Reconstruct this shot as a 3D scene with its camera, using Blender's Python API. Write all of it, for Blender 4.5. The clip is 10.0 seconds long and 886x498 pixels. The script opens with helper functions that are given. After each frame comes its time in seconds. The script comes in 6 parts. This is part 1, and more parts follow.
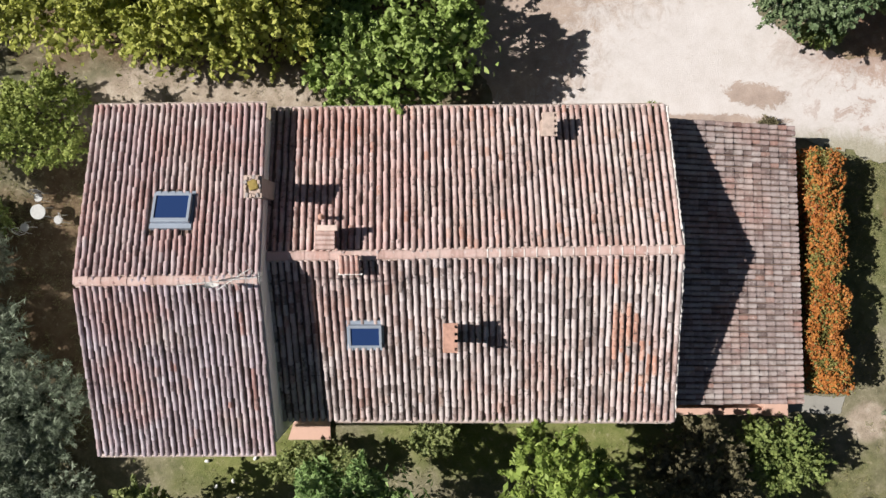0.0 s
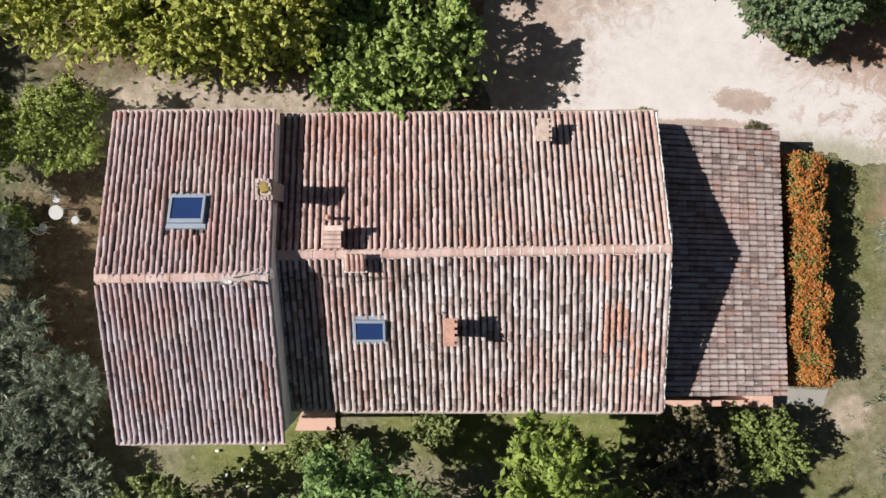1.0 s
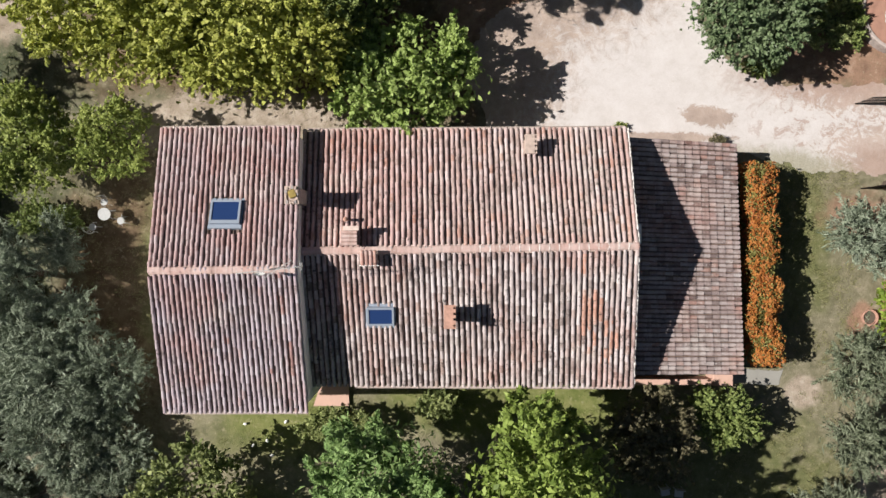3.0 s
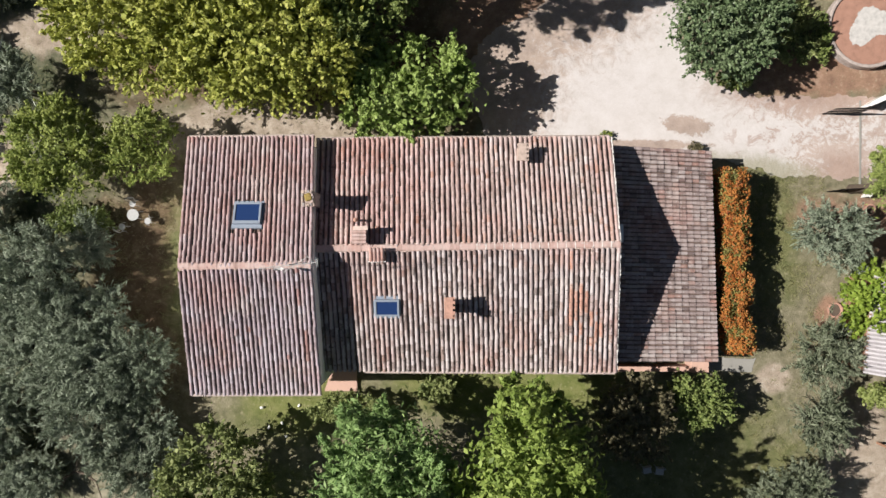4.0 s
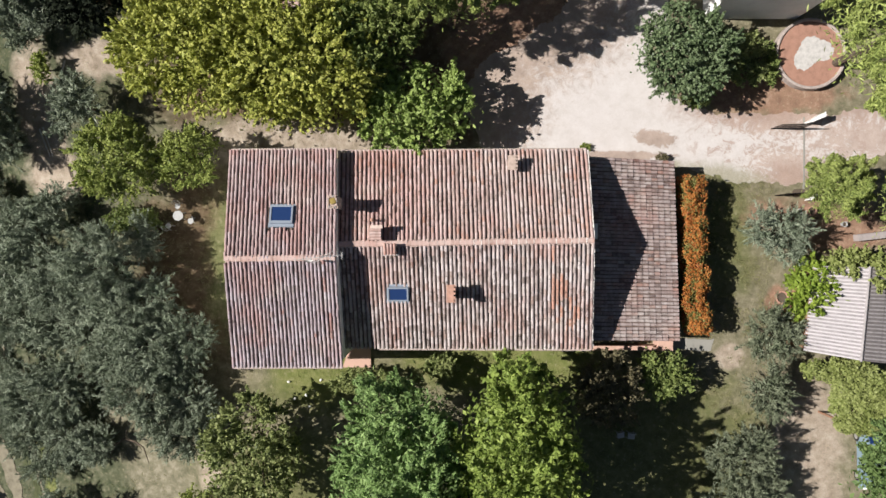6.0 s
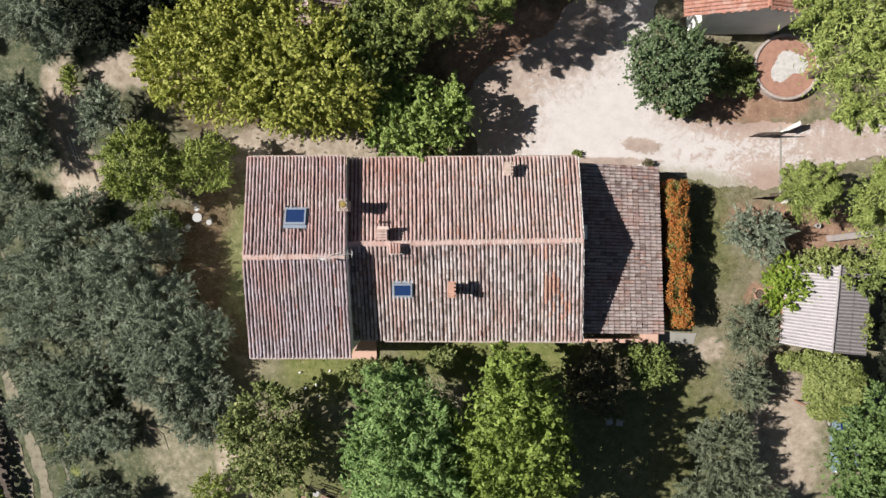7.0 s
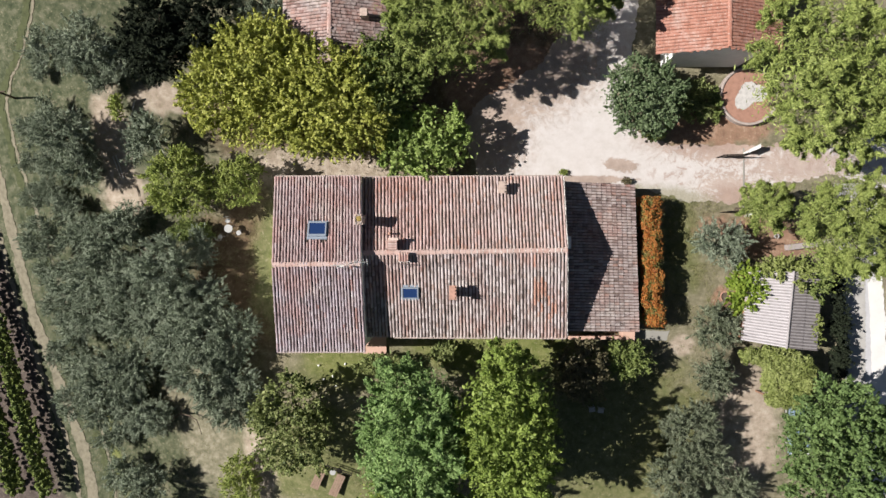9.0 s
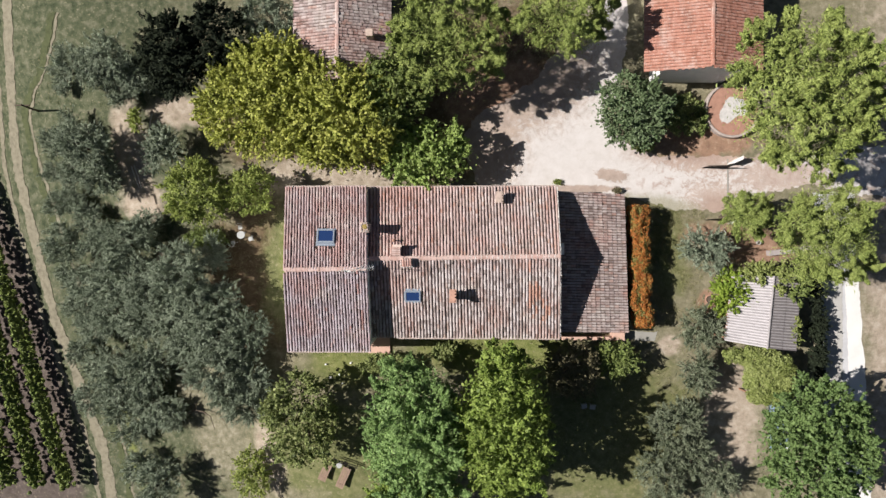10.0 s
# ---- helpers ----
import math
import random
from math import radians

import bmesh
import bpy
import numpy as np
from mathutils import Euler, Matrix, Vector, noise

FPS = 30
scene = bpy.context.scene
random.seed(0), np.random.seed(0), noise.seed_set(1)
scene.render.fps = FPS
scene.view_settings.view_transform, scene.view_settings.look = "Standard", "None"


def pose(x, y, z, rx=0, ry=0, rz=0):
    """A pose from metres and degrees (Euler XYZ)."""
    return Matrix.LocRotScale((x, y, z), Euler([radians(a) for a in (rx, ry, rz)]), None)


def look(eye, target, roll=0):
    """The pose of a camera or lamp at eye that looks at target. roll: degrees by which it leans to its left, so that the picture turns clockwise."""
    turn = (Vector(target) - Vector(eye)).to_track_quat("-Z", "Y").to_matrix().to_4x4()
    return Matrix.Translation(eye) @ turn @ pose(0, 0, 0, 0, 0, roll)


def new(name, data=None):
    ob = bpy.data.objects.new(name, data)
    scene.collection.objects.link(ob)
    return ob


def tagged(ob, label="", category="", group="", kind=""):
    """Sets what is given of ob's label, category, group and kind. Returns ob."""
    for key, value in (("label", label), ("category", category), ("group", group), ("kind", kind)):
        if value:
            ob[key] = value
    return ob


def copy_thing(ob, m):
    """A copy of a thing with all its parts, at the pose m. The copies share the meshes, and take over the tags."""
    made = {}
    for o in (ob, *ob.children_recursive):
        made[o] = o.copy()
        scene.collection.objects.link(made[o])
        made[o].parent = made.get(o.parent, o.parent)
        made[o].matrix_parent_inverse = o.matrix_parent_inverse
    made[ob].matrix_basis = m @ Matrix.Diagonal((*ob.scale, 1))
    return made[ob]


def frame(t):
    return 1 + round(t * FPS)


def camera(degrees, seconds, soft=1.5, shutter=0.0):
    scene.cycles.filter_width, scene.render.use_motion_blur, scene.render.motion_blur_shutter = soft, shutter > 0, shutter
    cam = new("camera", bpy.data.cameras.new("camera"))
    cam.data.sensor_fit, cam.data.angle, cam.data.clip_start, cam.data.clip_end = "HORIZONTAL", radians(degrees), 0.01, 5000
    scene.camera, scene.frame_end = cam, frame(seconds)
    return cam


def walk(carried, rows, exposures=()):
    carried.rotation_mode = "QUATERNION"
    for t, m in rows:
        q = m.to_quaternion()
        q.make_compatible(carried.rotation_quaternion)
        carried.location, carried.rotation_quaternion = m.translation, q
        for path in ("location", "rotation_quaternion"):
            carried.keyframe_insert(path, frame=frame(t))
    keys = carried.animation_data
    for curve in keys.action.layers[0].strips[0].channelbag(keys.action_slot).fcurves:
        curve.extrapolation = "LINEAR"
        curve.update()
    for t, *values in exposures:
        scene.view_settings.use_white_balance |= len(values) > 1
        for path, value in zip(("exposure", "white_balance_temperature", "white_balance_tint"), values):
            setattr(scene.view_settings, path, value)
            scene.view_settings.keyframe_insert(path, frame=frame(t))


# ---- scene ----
import colorsys

cam = camera(60.4, 10.0)
# seconds, x, y, z, tilt, lean, turn: a drone that looks straight down and climbs
PATH = [
    (0, 0.000, 0.000, 31.000, 0.101, 0.010, -0.098),
    (0.5, 0.009, 0.006, 31.607, 0.058, 0.035, -0.086),
    (1, -0.018, -0.004, 32.386, 0.036, 0.008, -0.091),
    (1.5, -0.003, -0.031, 33.209, 0.034, 0.029, -0.053),
    (2, 0.000, -0.039, 34.301, 0.014, 0.025, -0.014),
    (2.5, -0.006, -0.066, 35.397, 0.012, 0.055, -0.036),
    (4, -0.025, -0.154, 40.074, -0.075, 0.075, 0.012),
    (4.5, -0.063, -0.194, 41.620, -0.070, 0.041, -0.008),
    (5, -0.111, -0.253, 43.342, -0.087, 0.009, 0.015),
    (5.5, -0.162, -0.317, 44.879, -0.093, -0.007, -0.013),
    (7, -0.336, -0.459, 49.858, -0.017, -0.093, 0.003),
    (7.5, -0.378, -0.410, 51.448, 0.004, -0.078, 0.022),
    (8, -0.405, -0.301, 53.141, -0.000, -0.045, 0.054),
    (8.5, -0.409, -0.144, 54.738, 0.020, -0.030, 0.036),
    (9, -0.424, 0.039, 56.410, 0.041, -0.009, 0.074),
    (9.5, -0.443, 0.249, 58.015, 0.027, -0.010, 0.069),
    (10, -0.492, 0.454, 59.683, 0.045, -0.033, 0.115),
]
walk(cam, [(t, pose(x, y, z, a, b, c)) for t, x, y, z, a, b, c in PATH])

# ---- light ----
SUN_HEIGHT, SUN_SIDE = radians(44.5), radians(-87.5)
world = bpy.data.worlds.new("sky")
scene.world = world
world.use_nodes = True
sky = world.node_tree.nodes.new("ShaderNodeTexSky")
sky.sky_type, sky.sun_disc = "NISHITA", False
sky.sun_elevation, sky.sun_rotation = SUN_HEIGHT, SUN_SIDE
back = world.node_tree.nodes["Background"]
back.inputs["Strength"].default_value = 0.025
world.node_tree.links.new(sky.outputs[0], back.inputs["Color"])
sun = new("sun", bpy.data.lights.new("sun", "SUN"))
sun.data.energy, sun.data.angle, sun.data.color = 4.5, radians(0.5), (1.0, 0.955, 0.90)
towards = Vector((math.sin(SUN_SIDE) * math.cos(SUN_HEIGHT), math.cos(SUN_SIDE) * math.cos(SUN_HEIGHT), math.sin(SUN_HEIGHT)))
sun.matrix_world = look(towards * 80, (0, 0, 0))
scene.view_settings.exposure = 0.66

# ---- materials ----


class Nodes:
    """A short way to write a node material."""

    def __init__(self, name, rough=0.8, metal=0.0):
        self.mat = bpy.data.materials.new(name)
        self.mat.use_nodes = True
        self.tree = self.mat.node_tree
        self.shader = self.tree.nodes["Principled BSDF"]
        self.shader.inputs["Roughness"].default_value = rough
        self.shader.inputs["Metallic"].default_value = metal
        self.shader.inputs["Specular IOR Level"].default_value = 0.25

    def node(self, kind, **values):
        made = self.tree.nodes.new("ShaderNode" + kind)
        for key, value in values.items():
            if key in made.inputs:
                self.link(value, made.inputs[key])
            else:
                setattr(made, key, value)
        return made

    def link(self, value, socket):
        if isinstance(value, bpy.types.NodeSocket):
            self.tree.links.new(value, socket)
        else:
            socket.default_value = value

    def spot(self):
        return self.node("NewGeometry").outputs["Position"]

    def here(self):
        return self.node("TexCoord").outputs["Object"]

    def noise(self, scale, detail=4.0, where=None, rough=0.55):
        made = self.node("TexNoise")
        self.link(where or self.spot(), made.inputs["Vector"])
        made.inputs["Scale"].default_value, made.inputs["Detail"].default_value = scale, detail
        made.inputs["Roughness"].default_value = rough
        return made.outputs["Fac"]

    def warped(self, amount=1.2, scale=0.7):
        """The place, pushed about by a wide noise, for streaks and swirls."""
        push = self.node("TexNoise")
        self.link(self.spot(), push.inputs["Vector"])
        push.inputs["Scale"].default_value = scale
        made = self.node("VectorMath", operation="MULTIPLY_ADD")
        self.link(push.outputs["Color"], made.inputs[0])
        made.inputs[1].default_value = (amount, amount * 1.6, 0)
        self.link(self.spot(), made.inputs[2])
        return made.outputs[0]

    def ramp(self, fac, stops, hard=False):
        made = self.node("ValToRGB")
        made.color_ramp.interpolation = "CONSTANT" if hard else "LINEAR"
        while len(made.color_ramp.elements) < len(stops):
            made.color_ramp.elements.new(0.5)
        for element, (at, colour) in zip(made.color_ramp.elements, stops):
            element.position = at
            element.color = (*colour, 1) if len(colour) == 3 else colour
        self.link(fac, made.inputs[0])
        return made.outputs[0]

    def band(self, value, low, high):
        made = self.node("MapRange")
        made.interpolation_type = "SMOOTHSTEP"
        for n, v in enumerate((value, low, high, 0.0, 1.0)):
            self.link(v, made.inputs[n])
        return made.outputs[0]

    def mix(self, fac, a, b, how="MIX"):
        made = self.node("Mix", data_type="RGBA", blend_type=how)
        for socket, value in zip((made.inputs[0], made.inputs[6], made.inputs[7]), (fac, a, b)):
            if isinstance(value, tuple) and len(value) == 3:
                value = (*value, 1)
            self.link(value, socket)
        return made.outputs[2]

    def math(self, how, a, b=0.0, c=0.0):
        made = self.node("Math", operation=how)
        for n, v in enumerate((a, b, c)):
            self.link(v, made.inputs[n])
        return made.outputs[0]

    def bump(self, height, strength=0.4, distance=0.02):
        made = self.node("Bump")
        made.inputs["Strength"].default_value, made.inputs["Distance"].default_value = strength, distance
        self.link(height, made.inputs["Height"])
        self.link(made.outputs[0], self.shader.inputs["Normal"])
        return self

    def colour(self, value):
        if isinstance(value, tuple) and len(value) == 3:
            value = (*value, 1)
        self.link(value, self.shader.inputs["Base Color"])
        return self


def mat_plain(name, colour, rough=0.7, metal=0.0, vary=0.25, scale=3.0, relief=0.15):
    """A surface of one colour with stains and grain."""
    n = Nodes(name, rough, metal)
    big, fine = n.noise(scale, 5), n.noise(scale * 14, 3)
    dark = tuple(c * (1 - vary) for c in colour)
    light = tuple(min(1, c * (1 + 0.6 * vary)) for c in colour)
    base = n.ramp(big, [(0.3, dark), (0.5, colour), (0.72, light)])
    n.colour(n.mix(0.35, base, n.ramp(fine, [(0.3, dark), (0.7, light)])))
    n.bump(fine, relief, 0.01)
    return n.mat


def mat_tile(name, joined, stops, dirt=0.5, patch=None, lively=0.8, rosy=(1.03, 0.955, 0.965), blush=None, streak=(4.0, 0.8, 0.8)):
    """Old clay tiles: a colour for each tile, lichen and soot over them."""
    n = Nodes(name, 0.85)
    # how much the tiles differ from one to the next, and how rosy they are
    usual = [sum(c[k] for _, c in stops) / len(stops) for k in range(3)]
    stops = [(at, tuple((usual[k] + lively * (c[k] - usual[k])) * rosy[k] for k in range(3))) for at, c in stops]
    if joined:
        chance = n.node("NewGeometry").outputs["Random Per Island"]
    else:
        chance = n.node("ObjectInfo").outputs["Random"]
    base = n.ramp(chance, stops)
    if patch:
        # courses that were laid anew with fresh orange clay
        spots, fresh = patch
        split = n.node("SeparateXYZ")
        n.link(n.spot(), split.inputs[0])
        inside = 0.0
        for px, py, rx, ry in spots:
            dx = n.math("DIVIDE", n.math("SUBTRACT", split.outputs[0], px), rx)
            dy = n.math("DIVIDE", n.math("SUBTRACT", split.outputs[1], py), ry)
            far = n.math("MAXIMUM", n.math("ABSOLUTE", dx), n.math("ABSOLUTE", dy))
            inside = n.math("MAXIMUM", n.math("LESS_THAN", far, 1.0), inside)
        often = n.math("GREATER_THAN", n.math("FRACT", n.math("MULTIPLY", chance, 7.31)), 0.28)
        base = n.mix(n.math("MULTIPLY", n.math("MULTIPLY", inside, often), 0.85), base, fresh)
    if blush:
        # one end of the slope has kept its red clay, the other is bleached
        split = n.node("SeparateXYZ")
        n.link(n.spot(), split.inputs[0])
        edge = n.math("MULTIPLY_ADD", n.math("SUBTRACT", n.noise(0.5, 3), 0.5), 7.0, split.outputs[0])
        red = n.math("SUBTRACT", 1.0, n.band(edge, blush[0], blush[1]))
        base = n.mix(n.math("MULTIPLY", red, 0.6), base, n.mix(1.0, base, (1.0, 0.76, 0.73), "MULTIPLY"))
    wide = n.noise(0.45, 4)
    base = n.mix(n.band(wide, 0.45, 0.66), base, n.mix(0.38, base, (0.48, 0.22, 0.17)))
    base = n.mix(n.band(n.noise(0.6, 4, rough=0.7), 0.5, 0.7), base, n.mix(0.35, base, (0.74, 0.68, 0.63)))
    # whole rows of tiles have weathered darker than the next
    stretch = n.node("VectorMath", operation="MULTIPLY")
    n.link(n.spot(), stretch.inputs[0])
    stretch.inputs[1].default_value = streak
    worn = n.band(n.noise(1.0, 3, where=stretch.outputs[0], rough=0.6), 0.46, 0.68)
    base = n.mix(n.math("MULTIPLY", worn, 0.55), base, n.mix(1.0, base, (0.52, 0.47, 0.44), "MULTIPLY"))
    lichen = n.band(n.noise(9.0, 5, rough=0.7), 0.53, 0.70)
    base = n.mix(n.math("MULTIPLY", lichen, 0.62), base, (0.68, 0.63, 0.605))
    soot = n.math("MULTIPLY", n.band(n.noise(6.0, 6, rough=0.75), 0.53, 0.64), n.band(n.noise(0.8, 2), 0.36, 0.58))
    base = n.mix(n.math("MULTIPLY", soot, dirt), base, (0.045, 0.040, 0.036))
    grain = n.noise(60.0, 3)
    base = n.mix(0.35, base, n.mix(grain, (0.02, 0.02, 0.02), base))
    n.colour(base)
    n.bump(n.mix(0.5, n.noise(25, 4), grain), 0.5, 0.012)
    return n.mat


OLD = [(0.0, (0.42, 0.32, 0.28)), (0.10, (0.54, 0.42, 0.365)), (0.35, (0.63, 0.47, 0.42)), (0.6, (0.70, 0.555, 0.505)), (0.80, (0.77, 0.65, 0.605)), (0.90, (0.62, 0.425, 0.345)), (0.97, (0.56, 0.32, 0.235)), (1.0, (0.80, 0.71, 0.655))]
RED = [(0.0, (0.37, 0.235, 0.22)), (0.15, (0.50, 0.335, 0.315)), (0.45, (0.60, 0.43, 0.41)), (0.7, (0.67, 0.515, 0.50)), (0.88, (0.60, 0.35, 0.31)), (1.0, (0.74, 0.62, 0.605))]
LILAC = [(0.0, (0.32, 0.25, 0.24)), (0.12, (0.46, 0.37, 0.355)), (0.4, (0.60, 0.485, 0.485)), (0.7, (0.68, 0.58, 0.585)), (0.88, (0.76, 0.69, 0.675)), (0.95, (0.60, 0.40, 0.35)), (1.0, (0.78, 0.72, 0.70))]
GREY = [(0.0, (0.30, 0.23, 0.215)), (0.15, (0.50, 0.40, 0.375)), (0.5, (0.66, 0.545, 0.515)), (0.8, (0.72, 0.63, 0.60)), (0.92, (0.62, 0.40, 0.335)), (1.0, (0.80, 0.73, 0.70))]
PALE = [(0.0, (0.30, 0.25, 0.225)), (0.12, (0.44, 0.37, 0.335)), (0.3, (0.58, 0.50, 0.46)), (0.6, (0.68, 0.605, 0.56)), (0.82, (0.78, 0.715, 0.67)), (0.91, (0.60, 0.49, 0.43)), (0.97, (0.54, 0.41, 0.345)), (1.0, (0.82, 0.765, 0.725))]
FRESH = [(0.0, (0.44, 0.21, 0.145)), (0.5, (0.50, 0.255, 0.18)), (1.0, (0.55, 0.31, 0.23))]
PATCH = (((6.0, -2.95, 0.36, 1.2), (6.02, -4.0, 0.2, 0.5), (6.70, -3.4, 0.1, 0.35), (7.1, -3.8, 0.2, 0.75), (6.75, -4.6, 0.2, 0.35), (5.6, -0.7, 0.1, 0.4), (6.45, -2.6, 0.1, 0.5), (5.4, -3.6, 0.1, 0.3)), (0.55, 0.28, 0.20))
RED_SPOTS = (((-6.35, -1.9, 0.16, 0.9), (-6.1, -4.4, 0.13, 0.8), (-6.95, -5.2, 0.1, 0.3), (-8.6, -3.6, 0.1, 0.25)), (0.36, 0.19, 0.17))
BLUSH = {"old": (-3.5, 3.0)}
M = {}
for key, stops, dirt, patch in (("old", OLD, 0.8, None), ("pale", PALE, 0.95, PATCH), ("red", RED, 0.45, None), ("lilac", LILAC, 0.7, RED_SPOTS), ("grey", GREY, 0.5, None), ("fresh", FRESH, 0.25, None)):
    lively, rosy = {"pale": (1.1, (0.80, 0.775, 0.82)), "old": (0.85, (0.83, 0.835, 0.88)), "grey": (1.1, (0.66, 0.64, 0.65)), "red": (0.65, (0.81, 0.84, 0.89)), "lilac": (0.7, (0.75, 0.745, 0.82))}.get(key, (0.85, (0.98, 0.90, 0.92)))
    M[key] = mat_tile("clay_tile_" + key, False, stops, dirt, patch, lively, rosy, BLUSH.get(key))
    M[key + "_joined"] = mat_tile("clay_tiles_" + key, True, stops, dirt, patch, lively, rosy, BLUSH.get(key))
M["bench_wood"] = mat_plain("brown_bench_wood", (0.29, 0.20, 0.15), 0.8, vary=0.35, scale=9, relief=0.4)
# channels far darker than their covers: the shade between tiles is in the colour
M["channel_fresh"] = mat_plain("shaded_fresh_channel", (0.34, 0.17, 0.12), 0.9, vary=0.3, scale=4)
M["channel"] = mat_plain("shaded_clay_channel", (0.17, 0.12, 0.10), 0.9, vary=0.5, scale=4)
M["ridge"] = mat_tile("clay_ridge", False, [(0, (0.54, 0.395, 0.345)), (0.5, (0.60, 0.47, 0.42)), (1, (0.64, 0.53, 0.485))], 0.12)
M["mortar"] = mat_plain("lime_mortar", (0.60, 0.47, 0.41), 0.9, scale=5, relief=0.5)
M["verge"] = mat_plain("bleached_mortar", (0.72, 0.67, 0.63), 0.9, vary=0.2, scale=9, relief=0.5)
M["plaster"] = mat_plain("white_plaster", (0.86, 0.86, 0.85), 0.85, vary=0.12, scale=1.5)
M["salmon"] = mat_plain("salmon_plaster", (0.53, 0.345, 0.275), 0.85, vary=0.15, scale=2)
M["brick"] = mat_plain("chimney_brick", (0.47, 0.27, 0.205), 0.85, vary=0.4, scale=6, relief=0.4)
M["cream"] = mat_plain("cream_chimney", (0.47, 0.365, 0.31), 0.85, vary=0.35, scale=6, relief=0.4)
M["stone"] = mat_plain("grey_render", (0.34, 0.30, 0.29), 0.9, vary=0.25, scale=4, relief=0.4)
M["lichen"] = mat_plain("yellow_lichen", (0.30, 0.22, 0.07), 0.95, vary=0.5, scale=14, relief=0.6)
# near-black paint for the shade inside openings
M["dark"] = mat_plain("hollow_shade", (0.02, 0.018, 0.016), 0.9)
M["zinc"] = mat_plain("grey_blue_metal", (0.33, 0.375, 0.44), 0.45, 0.35, vary=0.1)
M["gutter"] = mat_plain("painted_gutter", (0.50, 0.42, 0.38), 0.5, 0.2, vary=0.15)
M["pipe"] = mat_plain("antenna_metal", (0.55, 0.55, 0.54), 0.4, 0.6, vary=0.1)
M["white"] = mat_plain("white_paint", (0.78, 0.77, 0.74), 0.5, vary=0.06)
M["garden_white"] = mat_plain("worn_white_paint", (0.40, 0.40, 0.395), 0.6, vary=0.15, scale=8)
M["iron"] = mat_plain("dark_iron", (0.035, 0.03, 0.028), 0.5, 0.5, vary=0.3)
M["wood"] = mat_plain("brown_boards", (0.30, 0.17, 0.11), 0.8, vary=0.3, scale=7, relief=0.3)
M["bark"] = mat_plain("bark", (0.11, 0.085, 0.065), 0.95, vary=0.45, scale=9, relief=0.8)
M["rubble"] = mat_plain("pale_stone", (0.54, 0.51, 0.475), 0.9, vary=0.25, scale=8, relief=0.6)
M["basin_rim"] = mat_plain("brown_basin_rim", (0.34, 0.19, 0.14), 0.85, vary=0.3, scale=2.5, relief=0.3)
M["sheet_grime"] = mat_plain("grimy_sheet_trough", (0.33, 0.305, 0.31), 0.9, vary=0.3, scale=3)
M["sheet"] = mat_plain("pale_corrugated_sheet", (0.54, 0.505, 0.52), 0.75, 0.0, vary=0.18, scale=1.6)
M["sheet_dark"] = mat_plain("grey_corrugated_sheet", (0.185, 0.165, 0.165), 0.95, 0.0, vary=0.3, scale=1.6)
M["concrete"] = mat_plain("pale_concrete", (0.27, 0.26, 0.235), 0.9, vary=0.2, scale=1.2, relief=0.3)
M["road"] = mat_plain("white_concrete", (0.66, 0.64, 0.62), 0.9, vary=0.12, scale=0.8, relief=0.2)
M["paving"] = mat_plain("lilac_grey_concrete", (0.47, 0.465, 0.48), 0.9, vary=0.2, scale=0.5, relief=0.2)
M["concrete_grey"] = mat_plain("grey_gravel", (0.40, 0.385, 0.365), 0.95, vary=0.2, scale=1.4, relief=0.4)
M["basin_edge"] = mat_plain("grey_brown_stone", (0.40, 0.34, 0.31), 0.9, vary=0.4, scale=5, relief=0.6)
M["basin_gravel"] = mat_plain("pale_grey_gravel", (0.50, 0.48, 0.46), 0.95, vary=0.35, scale=4, relief=0.6)
M["car_paint"] = mat_plain("pale_blue_paint", (0.26, 0.36, 0.44), 0.25, 0.3, vary=0.05)
M["cable"] = mat_plain("black_cable", (0.03, 0.03, 0.03), 0.6)


def mat_glass():
    n = Nodes("skylight_glass", 0.06)
    n.colour((0.016, 0.038, 0.12))
    n.shader.inputs["Specular IOR Level"].default_value = 0.8
    n.shader.inputs["Coat Weight"].default_value = 0.6
    n.shader.inputs["Coat Roughness"].default_value = 0.028
    return n.mat


M["glass"] = mat_glass()


def mat_leaf(name, stops, through_light=0.35, rough=0.55, differ=0.12):
    """Leaves: a colour for each leaf, tinted in wide patches, letting some light through."""
    n = Nodes(name, rough)
    chance = n.node("NewGeometry").outputs["Random Per Island"]
    base = n.ramp(chance, stops)
    patch = n.noise(0.9, 3)
    base = n.mix(n.band(patch, 0.35, 0.7), base, n.mix(0.5, base, stops[-1][1]))
    # one plant is a little duller than the next
    own = n.math("MULTIPLY", n.node("ObjectInfo").outputs["Random"], differ)
    base = n.mix(own, base, n.mix(0.6, base, stops[0][1]))
    n.colour(base)
    thin = n.node("BsdfTranslucent")
    n.link(base, thin.inputs["Color"])
    both = n.node("MixShader")
    both.inputs[0].default_value = through_light
    n.link(n.shader.outputs[0], both.inputs[1])
    n.link(thin.outputs[0], both.inputs[2])
    n.link(both.outputs[0], n.tree.nodes["Material Output"].inputs["Surface"])
    return n.mat


